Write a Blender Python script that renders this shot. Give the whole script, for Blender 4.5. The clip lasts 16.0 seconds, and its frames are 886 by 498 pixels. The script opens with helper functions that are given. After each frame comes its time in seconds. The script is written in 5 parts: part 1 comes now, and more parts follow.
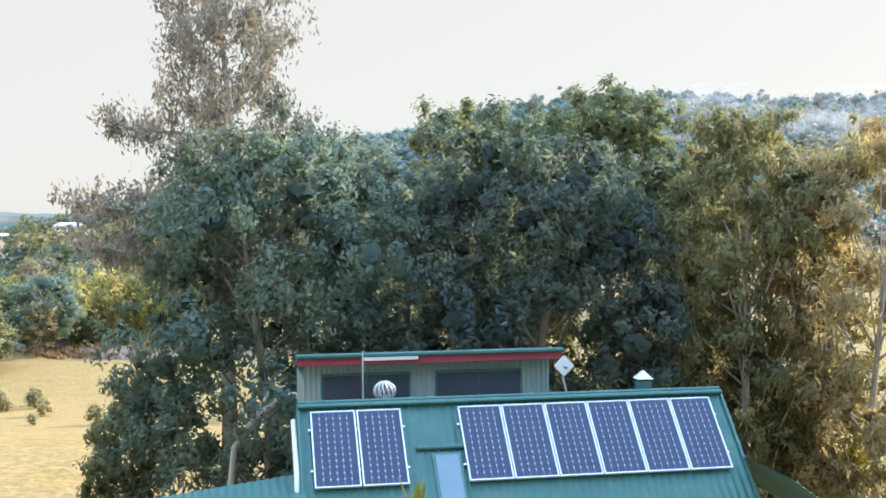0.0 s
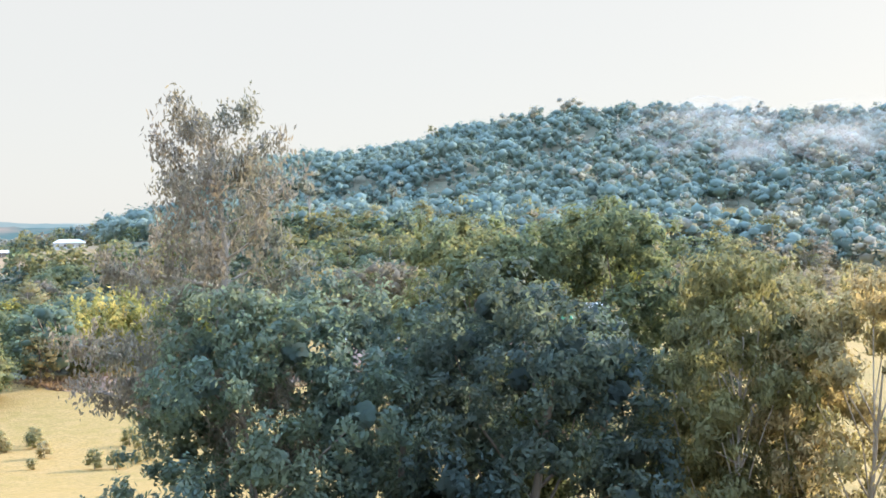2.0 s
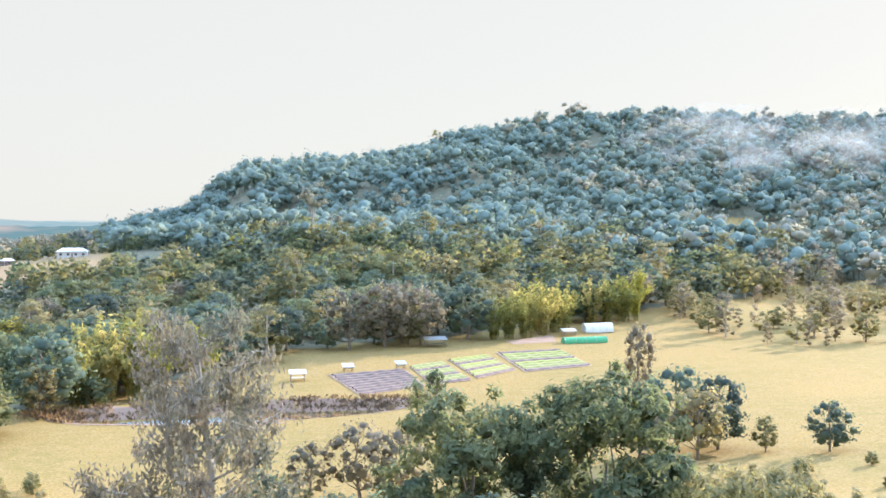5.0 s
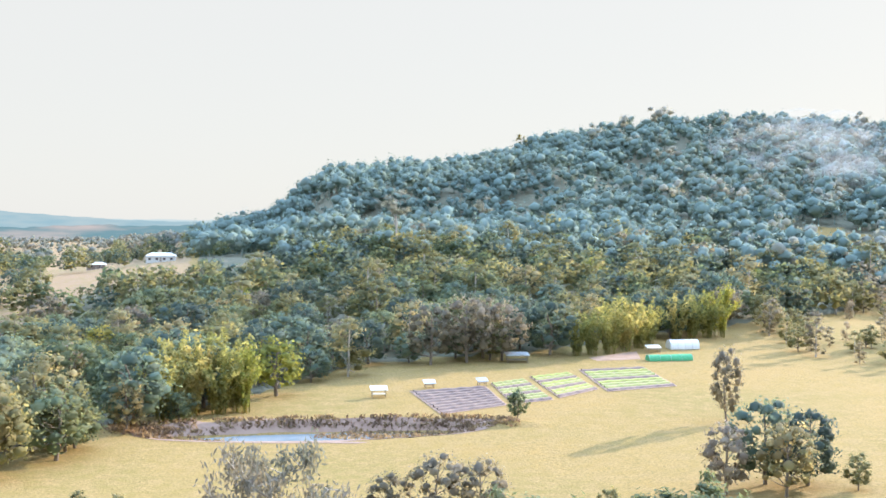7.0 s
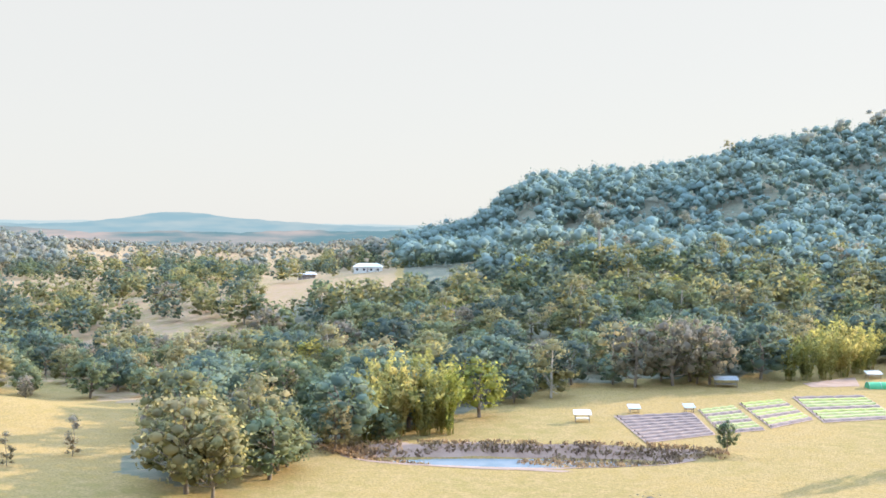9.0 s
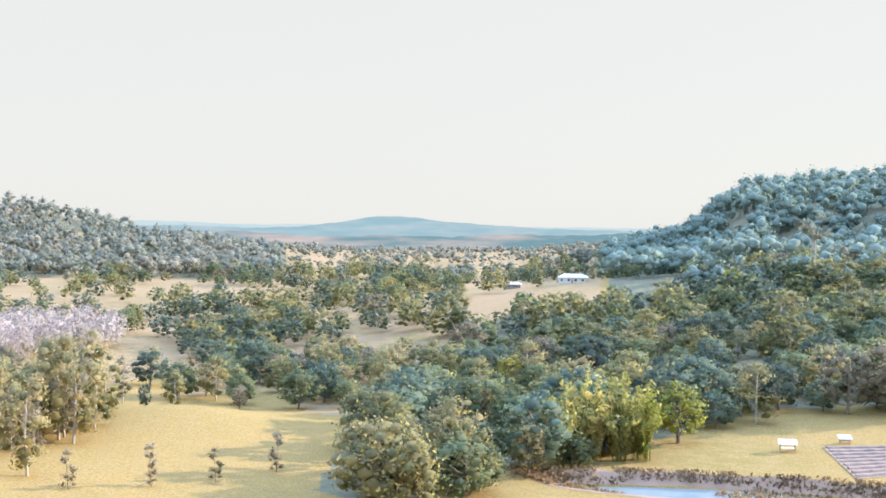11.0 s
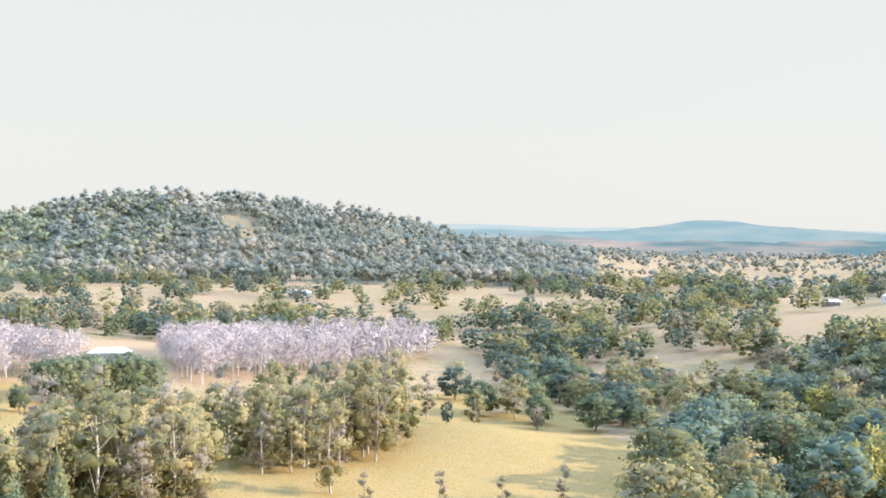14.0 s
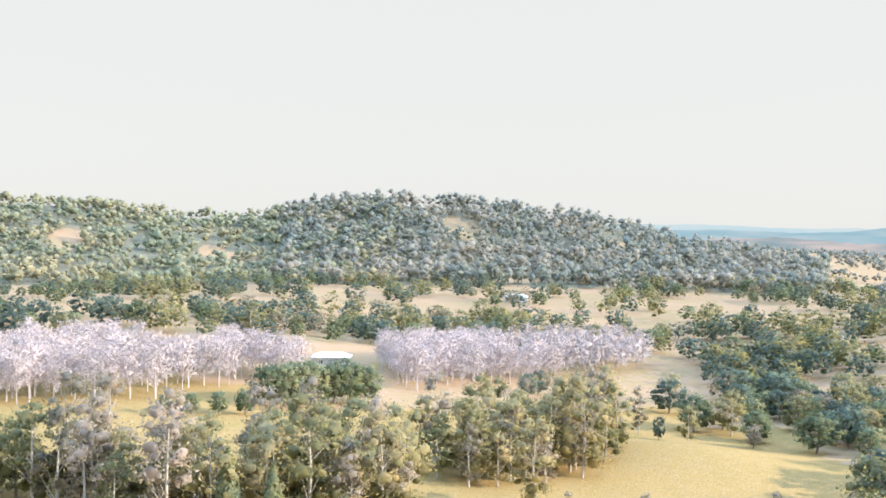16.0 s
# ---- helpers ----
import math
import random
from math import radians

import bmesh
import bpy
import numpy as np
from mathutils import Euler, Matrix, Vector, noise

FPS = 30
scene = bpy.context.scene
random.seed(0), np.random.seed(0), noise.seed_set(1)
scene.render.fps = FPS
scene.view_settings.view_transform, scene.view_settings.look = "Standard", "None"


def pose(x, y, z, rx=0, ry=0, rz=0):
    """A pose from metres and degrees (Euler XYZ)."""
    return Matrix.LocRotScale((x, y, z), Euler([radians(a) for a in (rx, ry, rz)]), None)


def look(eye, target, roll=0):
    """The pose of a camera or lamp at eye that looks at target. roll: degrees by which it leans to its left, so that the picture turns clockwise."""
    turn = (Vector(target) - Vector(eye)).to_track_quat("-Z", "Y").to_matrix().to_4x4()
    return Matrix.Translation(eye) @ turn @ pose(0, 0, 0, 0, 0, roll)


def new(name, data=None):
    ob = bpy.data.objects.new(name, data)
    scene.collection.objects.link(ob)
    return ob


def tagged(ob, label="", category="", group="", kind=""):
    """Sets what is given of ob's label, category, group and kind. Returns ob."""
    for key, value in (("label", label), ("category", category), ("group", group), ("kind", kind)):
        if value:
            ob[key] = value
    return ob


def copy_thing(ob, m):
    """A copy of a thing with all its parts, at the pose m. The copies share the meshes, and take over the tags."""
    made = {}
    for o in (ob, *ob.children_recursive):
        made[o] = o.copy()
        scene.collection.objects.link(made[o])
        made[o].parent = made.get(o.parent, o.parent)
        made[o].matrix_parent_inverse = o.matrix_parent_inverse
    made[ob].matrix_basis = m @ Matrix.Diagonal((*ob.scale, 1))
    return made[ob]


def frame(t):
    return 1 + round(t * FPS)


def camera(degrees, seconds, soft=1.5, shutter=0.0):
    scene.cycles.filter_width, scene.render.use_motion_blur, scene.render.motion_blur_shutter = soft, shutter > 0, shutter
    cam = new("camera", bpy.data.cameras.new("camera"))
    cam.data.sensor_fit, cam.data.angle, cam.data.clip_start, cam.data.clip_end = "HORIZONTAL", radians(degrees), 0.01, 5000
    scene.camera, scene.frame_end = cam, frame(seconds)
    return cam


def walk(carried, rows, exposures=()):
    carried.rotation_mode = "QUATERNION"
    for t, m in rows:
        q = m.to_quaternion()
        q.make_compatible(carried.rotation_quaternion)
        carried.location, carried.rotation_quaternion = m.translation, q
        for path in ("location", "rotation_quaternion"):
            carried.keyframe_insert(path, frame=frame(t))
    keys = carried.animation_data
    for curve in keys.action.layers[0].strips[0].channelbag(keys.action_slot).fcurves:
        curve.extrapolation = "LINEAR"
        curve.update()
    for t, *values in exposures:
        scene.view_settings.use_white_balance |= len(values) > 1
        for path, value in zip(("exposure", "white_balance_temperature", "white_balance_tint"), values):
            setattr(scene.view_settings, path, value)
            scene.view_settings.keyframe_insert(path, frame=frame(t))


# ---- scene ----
cam = camera(42.78, 16.0, soft=1.7)


def aim(x, y, z, tilt, turn, roll):
    return pose(x, y, z, 90 + tilt, 0, turn) @ pose(0, 0, 0, 0, 0, roll)


PATH = [
    (0, aim(-0.00, 0.00, 10.00, -1.30, 0.05, -0.43)),
    (0.5, aim(0.10, 0.01, 10.73, -0.92, 0.14, -0.60)),
    (1, aim(0.15, -0.04, 11.78, -0.88, 0.15, -0.64)),
    (1.5, aim(0.19, -0.09, 12.86, -0.87, 0.10, -0.72)),
    (2, aim(0.19, -0.09, 14.06, -0.90, 0.05, -0.53)),
    (2.5, aim(0.24, -0.11, 15.27, -0.96, -0.02, -0.51)),
    (3, aim(0.31, -0.02, 16.59, -1.00, -0.04, -0.47)),
    (3.5, aim(0.32, 0.02, 17.89, -1.04, -0.06, -0.37)),
    (6, aim(0.58, 2.38, 22.02, -1.03, 1.34, 0.11)),
    (6.5, aim(0.52, 2.66, 23.06, -1.03, 2.71, 0.19)),
    (7, aim(0.46, 2.96, 24.07, -1.01, 4.45, 0.25)),
    (7.5, aim(0.33, 3.27, 25.06, -0.98, 6.28, 0.26)),
    (8, aim(0.17, 3.62, 26.04, -0.94, 9.01, 0.32)),
    (8.5, aim(-0.03, 4.00, 27.03, -0.93, 11.79, 0.37)),
    (9, aim(-0.24, 4.33, 28.05, -0.87, 14.64, 0.35)),
    (11.5, aim(3.54, 6.27, 33.23, -0.81, 28.00, 0.31)),
    (12, aim(4.30, 6.68, 34.24, -0.79, 30.71, 0.31)),
    (12.5, aim(5.09, 7.06, 35.24, -0.80, 33.20, 0.35)),
    (13, aim(5.89, 7.40, 36.24, -0.80, 35.92, 0.33)),
    (13.5, aim(6.74, 7.73, 37.23, -0.82, 38.50, 0.42)),
    (14, aim(7.56, 8.07, 38.19, -0.83, 41.29, 0.48)),
    (14.5, aim(8.31, 8.44, 39.06, -0.87, 43.92, 0.51)),
    (15, aim(8.92, 8.84, 39.95, -0.89, 46.82, 0.52)),
    (15.5, aim(9.44, 9.24, 40.83, -0.94, 49.54, 0.56)),
    (16, aim(9.96, 9.65, 41.64, -0.97, 52.48, 0.63)),
]
walk(cam, PATH, exposures=((0, 1.05), (16, 1.05)))

# ---- daylight ----
SUN_AZ, SUN_EL = 45.0, 19.0
world = bpy.data.worlds.new("sky")
scene.world = world
world.use_nodes = True
wn, wl = world.node_tree.nodes, world.node_tree.links
wn.clear()
sky = wn.new("ShaderNodeTexSky")
sky.sky_type, sky.sun_disc = "NISHITA", False
sky.sun_elevation, sky.sun_rotation = radians(SUN_EL), radians(SUN_AZ)
sky.air_density, sky.dust_density = 1.0, 1.0
sky_bg, haze_bg, add, wout = (wn.new(k) for k in ("ShaderNodeBackground", "ShaderNodeBackground", "ShaderNodeAddShader", "ShaderNodeOutputWorld"))
sky_bg.inputs["Strength"].default_value = 0.006
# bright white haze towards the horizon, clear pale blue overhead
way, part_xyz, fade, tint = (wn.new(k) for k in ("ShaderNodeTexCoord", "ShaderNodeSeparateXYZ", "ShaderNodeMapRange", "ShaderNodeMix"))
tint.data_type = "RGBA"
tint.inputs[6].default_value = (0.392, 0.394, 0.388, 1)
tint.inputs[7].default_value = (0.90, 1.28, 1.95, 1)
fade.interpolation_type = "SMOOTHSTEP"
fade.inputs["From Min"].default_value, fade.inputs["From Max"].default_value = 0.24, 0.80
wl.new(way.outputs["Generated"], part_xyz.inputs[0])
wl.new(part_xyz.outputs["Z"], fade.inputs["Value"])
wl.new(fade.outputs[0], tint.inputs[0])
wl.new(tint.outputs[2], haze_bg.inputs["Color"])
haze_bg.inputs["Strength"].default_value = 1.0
wl.new(sky.outputs[0], sky_bg.inputs["Color"])
wl.new(sky_bg.outputs[0], add.inputs[0])
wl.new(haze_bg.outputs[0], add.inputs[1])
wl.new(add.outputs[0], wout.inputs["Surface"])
sun = new("sun", bpy.data.lights.new("sun", "SUN"))
sun.data.energy, sun.data.angle, sun.data.color = 5.0, radians(0.6), (1.0, 0.865, 0.74)
az, el = radians(SUN_AZ), radians(SUN_EL)
sun.matrix_basis = look((60 * math.sin(az), 60 * math.cos(az), 60), (60 * math.sin(az) - math.sin(az) * math.cos(el), 60 * math.cos(az) - math.cos(az) * math.cos(el), 60 - math.sin(el)))


# ---- materials ----
def material(name, base, second=None, scale=1.0, detail=4, rough=0.8, metal=0.0, bump=0.0, bump_scale=None, vary=0.0, island=0.0, through_light=0.0, third=None, third_scale=None, stretch=(1, 1, 1), specular=0.3, world_space=False):
    m = bpy.data.materials.new(name)
    m.use_nodes = True
    n, l = m.node_tree.nodes, m.node_tree.links
    p, out = n["Principled BSDF"], n["Material Output"]
    p.inputs["Roughness"].default_value, p.inputs["Metallic"].default_value = rough, metal
    p.inputs["Specular IOR Level"].default_value = specular
    co = n.new("ShaderNodeTexCoord")
    mp = n.new("ShaderNodeMapping")
    mp.inputs["Scale"].default_value = stretch
    l.new(co.outputs["Object"], mp.inputs["Vector"])

    def noise_ramp(sc, lo=0.36, hi=0.64, det=detail):
        t = n.new("ShaderNodeTexNoise")
        t.inputs["Scale"].default_value, t.inputs["Detail"].default_value = sc, det
        l.new(mp.outputs[0], t.inputs["Vector"])
        r = n.new("ShaderNodeMapRange")
        r.inputs["From Min"].default_value, r.inputs["From Max"].default_value = lo, hi
        l.new(t.outputs["Fac"], r.inputs["Value"])
        return r.outputs[0]

    def mixed(a, b, fac):
        x = n.new("ShaderNodeMix")
        x.data_type = "RGBA"
        for sock, v in ((x.inputs[6], a), (x.inputs[7], b)):
            if isinstance(v, tuple):
                sock.default_value = (*v, 1)
            else:
                l.new(v, sock)
        if isinstance(fac, float):
            x.inputs[0].default_value = fac
        else:
            l.new(fac, x.inputs[0])
        return x.outputs[2]

    colour = base
    if second:
        colour = mixed(base, second, noise_ramp(scale))
    if third:
        colour = mixed(colour, third, noise_ramp(third_scale or scale * 5, 0.48, 0.75))
    if vary or island:
        hsv = n.new("ShaderNodeHueSaturation")
        if isinstance(colour, tuple):
            hsv.inputs["Color"].default_value = (*colour, 1)
        else:
            l.new(colour, hsv.inputs["Color"])
        val = None
        for amount, node, sock in ((vary, "ShaderNodeObjectInfo", "Random"), (island, "ShaderNodeNewGeometry", "Random Per Island")):
            if amount:
                src = n.new(node)
                r = n.new("ShaderNodeMapRange")
                r.inputs["To Min"].default_value, r.inputs["To Max"].default_value = 1 - amount, 1 + amount
                l.new(src.outputs[sock], r.inputs["Value"])
                if val is None:
                    val = r.outputs[0]
                else:
                    mul = n.new("ShaderNodeMath")
                    mul.operation = "MULTIPLY"
                    l.new(val, mul.inputs[0])
                    l.new(r.outputs[0], mul.inputs[1])
                    val = mul.outputs[0]
                if node == "ShaderNodeObjectInfo":
                    h = n.new("ShaderNodeMapRange")
                    h.inputs["To Min"].default_value, h.inputs["To Max"].default_value = 0.5 + amount * 0.10, 0.5 - amount * 0.10
                    l.new(src.outputs[sock], h.inputs["Value"])
                    l.new(h.outputs[0], hsv.inputs["Hue"])
        l.new(val, hsv.inputs["Value"])
        colour = hsv.outputs[0]
    if isinstance(colour, tuple):
        p.inputs["Base Color"].default_value = (*colour, 1)
    else:
        l.new(colour, p.inputs["Base Color"])
    if bump:
        t = n.new("ShaderNodeTexNoise")
        t.inputs["Scale"].default_value, t.inputs["Detail"].default_value = bump_scale or scale * 4, 6
        l.new(mp.outputs[0], t.inputs["Vector"])
        b = n.new("ShaderNodeBump")
        b.inputs["Strength"].default_value, b.inputs["Distance"].default_value = 1.0, bump
        l.new(t.outputs["Fac"], b.inputs["Height"])
        l.new(b.outputs[0], p.inputs["Normal"])
    if through_light:
        tr = n.new("ShaderNodeBsdfTranslucent")
        glow = n.new("ShaderNodeMix")
        glow.data_type, glow.blend_type = "RGBA", "MULTIPLY"
        glow.inputs[0].default_value = 1.0
        glow.inputs[7].default_value = (1.55, 1.40, 0.98, 1)
        if isinstance(colour, tuple):
            glow.inputs[6].default_value = (*colour, 1)
        else:
            l.new(colour, glow.inputs[6])
        l.new(glow.outputs[2], tr.inputs["Color"])
        mx = n.new("ShaderNodeMixShader")
        mx.inputs[0].default_value = through_light
        l.new(p.outputs[0], mx.inputs[1])
        l.new(tr.outputs[0], mx.inputs[2])
        l.new(mx.outputs[0], out.inputs["Surface"])
    return m


def leafy(name, base, second, vary=0.28, through_light=0.52, rough=0.7, scale=0.35, island=0.25, specular=0.12):
    return material(name, base, second, scale=scale, detail=3, rough=rough, vary=vary, island=island, through_light=through_light, specular=specular)


LEAF = {
    "dark": leafy("dark_glossy_leaves", (0.115, 0.175, 0.170), (0.165, 0.210, 0.160)),
    "olive": leafy("olive_gum_leaves", (0.230, 0.240, 0.142), (0.320, 0.295, 0.162)),
    "grey": leafy("grey_gum_leaves", (0.265, 0.250, 0.215), (0.330, 0.295, 0.245)),
    "green": leafy("green_leaves", (0.140, 0.195, 0.140), (0.230, 0.255, 0.145)),
    "yellow": leafy("yellow_green_leaves", (0.360, 0.350, 0.095), (0.270, 0.300, 0.105)),
    "bamboo": leafy("bamboo_leaves", (0.330, 0.315, 0.125), (0.230, 0.255, 0.115)),
    # leaves of the far hills: distance haze is mixed into their paler, cooler colours
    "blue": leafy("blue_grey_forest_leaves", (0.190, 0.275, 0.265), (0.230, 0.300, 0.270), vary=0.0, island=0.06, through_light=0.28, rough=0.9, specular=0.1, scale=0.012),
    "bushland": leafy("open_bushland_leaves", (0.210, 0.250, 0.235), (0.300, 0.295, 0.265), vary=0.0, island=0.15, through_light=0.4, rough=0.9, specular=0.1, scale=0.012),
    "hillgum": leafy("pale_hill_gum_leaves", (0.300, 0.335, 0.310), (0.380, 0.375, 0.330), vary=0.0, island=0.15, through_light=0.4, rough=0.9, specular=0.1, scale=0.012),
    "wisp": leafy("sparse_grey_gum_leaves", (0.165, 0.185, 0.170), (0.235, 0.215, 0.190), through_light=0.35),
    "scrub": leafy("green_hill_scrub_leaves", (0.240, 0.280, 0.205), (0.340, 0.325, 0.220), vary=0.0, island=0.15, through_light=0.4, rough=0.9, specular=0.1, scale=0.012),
    "twig": material("bare_pink_grey_twigs", (0.50, 0.445, 0.435), (0.40, 0.35, 0.34), scale=0.4, rough=0.8, vary=0.12, island=0.25),
    "reed": leafy("brown_reeds", (0.240, 0.165, 0.145), (0.340, 0.250, 0.190)),
}
BARK = material("grey_brown_bark", (0.16, 0.13, 0.10), (0.28, 0.24, 0.20), scale=1.5, rough=0.9, bump=0.02, bump_scale=8, stretch=(1, 1, 0.25))
PALE_BARK = material("pale_gum_bark", (0.48, 0.44, 0.38), (0.32, 0.29, 0.25), scale=0.8, rough=0.8, stretch=(1, 1, 0.3))


# ---- mesh helpers ----
def mesh_of(name, verts, quads=None, tris=None, mat=None, smooth=False, normals=None):
    """A mesh from arrays of points, four-sided and three-sided faces."""
    me = bpy.data.meshes.new(name)
    verts = np.asarray(verts, np.float32)
    quads = np.zeros((0, 4), np.int32) if quads is None else np.asarray(quads, np.int32).reshape(-1, 4)
    tris = np.zeros((0, 3), np.int32) if tris is None else np.asarray(tris, np.int32).reshape(-1, 3)
    me.vertices.add(len(verts))
    me.vertices.foreach_set("co", verts.ravel())
    me.loops.add(quads.size + tris.size)
    me.loops.foreach_set("vertex_index", np.concatenate([quads.ravel(), tris.ravel()]))
    me.polygons.add(len(quads) + len(tris))
    starts = np.concatenate([np.arange(len(quads)) * 4, quads.size + np.arange(len(tris)) * 3])
    me.polygons.foreach_set("loop_start", starts.astype(np.int32))
    me.polygons.foreach_set("use_smooth", np.full(len(starts), smooth))
    me.update(calc_edges=True)
    me.validate()
    if mat:
        me.materials.append(mat)
    if normals is not None:
        me.normals_split_custom_set_from_vertices(normals.tolist())
    return me


def part(name, data, mat, parent, label=""):
    """One mesh object under a thing: data is a bmesh or a mesh."""
    if isinstance(data, bmesh.types.BMesh):
        me = bpy.data.meshes.new(name)
        data.to_mesh(me)
        data.free()
    else:
        me = data
    if mat and not me.materials:
        me.materials.append(mat)
    ob = new(name, me)
    ob.parent = parent
    return tagged(ob, label)


def thing(name, m, label, category, group="", kind=""):
    ob = new(name)
    ob.matrix_basis = m
    return tagged(ob, label, category, group, kind)


def add_box(bm, x0, y0, z0, x1, y1, z1, bevel=0.0):
    r = bmesh.ops.create_cube(bm, size=1, matrix=Matrix.LocRotScale(((x0 + x1) / 2, (y0 + y1) / 2, (z0 + z1) / 2), None, (x1 - x0, y1 - y0, z1 - z0)))
    if bevel:
        edges = list({e for v in r["verts"] for e in v.link_edges})
        bmesh.ops.bevel(bm, geom=edges, offset=bevel, segments=1, affect="EDGES")
    return bm


def box(x0, y0, z0, x1, y1, z1, bevel=0.0):
    return add_box(bmesh.new(), x0, y0, z0, x1, y1, z1, bevel)


def tube(path, radii, sides=6):
    """Points and quads of a tapered tube along a path."""
    path, v, q = np.asarray(path, float), [], []
    for i, p in enumerate(path):
        d = path[min(i + 1, len(path) - 1)] - path[max(i - 1, 0)]
        d = d / (np.linalg.norm(d) + 1e-9)
        a = np.cross(d, (0.31, 0.95, 0.05))
        a /= np.linalg.norm(a) + 1e-9
        b = np.cross(d, a)
        for k in range(sides):
            w = 2 * math.pi * k / sides
            v.append(p + radii[i] * (math.cos(w) * a + math.sin(w) * b))
    for i in range(len(path) - 1):
        for k in range(sides):
            k2 = (k + 1) % sides
            q.append((i * sides + k, i * sides + k2, (i + 1) * sides + k2, (i + 1) * sides + k))
    return np.array(v), np.array(q)


def joined(pieces):
    """Arrays of points and faces, joined into one pair."""
    v, q, n = [], [], 0
    for a, b in pieces:
        v.append(a)
        q.append(b + n)
        n += len(a)
    return np.concatenate(v), np.concatenate(q)


def leaves(rng, centres, out, length, width, droop=0.0, loose=0.30):
    """Leaf-shaped quads at the centres, lying roughly across the way out."""
    n = len(centres)
    out = out + rng.normal(0, loose, (n, 3))
    out /= np.linalg.norm(out, axis=1, keepdims=True) + 1e-9
    a = rng.normal(0, 1, (n, 3))
    a[:, 2] -= droop
    a -= (a * out).sum(1, keepdims=True) * out
    a /= np.linalg.norm(a, axis=1, keepdims=True) + 1e-9
    b = np.cross(out, a)
    ln = length * rng.uniform(0.6, 1.4, (n, 1))
    wd = width * rng.uniform(0.6, 1.4, (n, 1))
    v = np.stack([centres - a * ln / 2, centres - b * wd / 2 - a * ln * 0.08, centres + a * ln / 2, centres + b * wd / 2 - a * ln * 0.08], 1).reshape(-1, 3)
    return v, np.arange(4 * n).reshape(-1, 4)


def on_ball(rng, n):
    d = rng.normal(0, 1, (n, 3))
    return d / np.linalg.norm(d, axis=1, keepdims=True)


def ball_of(level):
    b = bmesh.new()
    bmesh.ops.create_icosphere(b, subdivisions=level, radius=1)
    v, t = np.array([v.co[:] for v in b.verts]), np.array([[v.index for v in f.verts] for f in b.faces])
    b.free()
    return v, t


BALL_V, BALL_T = ball_of(1)


def unit(d):
    return d / (np.linalg.norm(d, axis=1, keepdims=True) + 1e-9)


def clump_leaves(rng, clumps, count, length, width, droop=0.0, core=0.62, flat=0.45, ball=None, loose=0.45):
    """Leaves over the shells of the clumps (x, y, z, across, up), with a dense core in each; each leaf is lit as the mass that it belongs to."""
    got = np.array(clumps)
    weight = got[:, 3] ** 2
    which = rng.choice(len(clumps), count, p=weight / weight.sum())
    c = got[which]
    heart = (got[:, :3] * weight[:, None]).sum(0) / weight.sum()
    d = on_ball(rng, count)
    d[:, 2] = np.where(d[:, 2] < -0.3, d[:, 2] * flat, d[:, 2])
    spread = rng.uniform(0.66, 1.22, (count, 1)) + 0.08 * rng.normal(0, 1, (count, 1))
    pos = c[:, :3] + d * spread * np.stack([c[:, 3], c[:, 3], c[:, 4]], 1)
    v, q = leaves(rng, pos, d * (1, 1, 1.3), length, width, droop, loose)
    facing = unit(0.7 * unit(d) + 0.75 * unit(pos - heart) + rng.normal(0, 0.30, (count, 3)))
    cv, cn, ct, base = [v], [np.repeat(facing, 4, 0)], [], len(v)
    if core:
        bv, bt = ball or (BALL_V, BALL_T)
        for x, y, z, ra, rz in clumps:
            bumpy = bv * rng.uniform(0.72, 1.08, (len(bv), 1)) * (ra * core, ra * core, rz * core) + (x, y, z)
            cv.append(bumpy)
            cn.append(unit(0.6 * unit(bv) + 0.8 * unit(bumpy - heart)))
            ct.append(bt + base)
            base += len(bumpy)
    return np.concatenate(cv), q, np.concatenate(ct) if ct else None, np.concatenate(cn)


def limbs(rng, height, trunk, clumps, lean=0.4, reach=1.0, sides=6):
    """A tapered trunk with a limb to each clump."""
    top = np.array([rng.normal(0, lean), rng.normal(0, lean), height])
    bend = np.array([rng.normal(0, lean * 0.5), rng.normal(0, lean * 0.5), height * 0.5])
    line = [np.array([0, 0, -0.6]), np.array([0, 0, 0.0]), bend, top]
    pieces = [tube(line, (trunk * 1.35, trunk * 1.1, trunk * 0.7, trunk * 0.2), sides)]
    for c in clumps[::2]:
        end = np.array(c[:3])
        f = np.clip(end[2] / height - rng.uniform(0.18, 0.4), 0.15, 0.85) * 2
        start = line[1] + (bend - line[1]) * f if f < 1 else bend + (top - bend) * (f - 1)
        mid = (start + end) / 2 + rng.normal(0, 0.25, 3) + (0, 0, -0.15)
        r = trunk * 0.42 * (1.15 - 0.8 * end[2] / (height * 1.3))
        pieces.append(tube([start, mid, end], (max(r, 0.03), max(r, 0.03) * 0.7, 0.02), max(4, sides - 2)))
    return joined(pieces)


def crown_clumps(rng, n, height, low, wide, size):
    """Clump centres filling an uneven crown between the heights low and height."""
    got = []
    for k in range(n):
        u = (k + rng.uniform(0, 1)) / n
        z = low + (height - low) * u
        span = wide * math.sqrt(max(0.05, 1 - (2 * abs(u - 0.42) / 1.25) ** 2))
        w = rng.uniform(0, 6.28)
        r = span * math.sqrt(rng.uniform(0.1, 1))
        s = size * rng.uniform(0.65, 1.3)
        got.append((r * math.cos(w), r * math.sin(w), z - s * 0.3, s, s * rng.uniform(0.65, 0.95)))
    return got


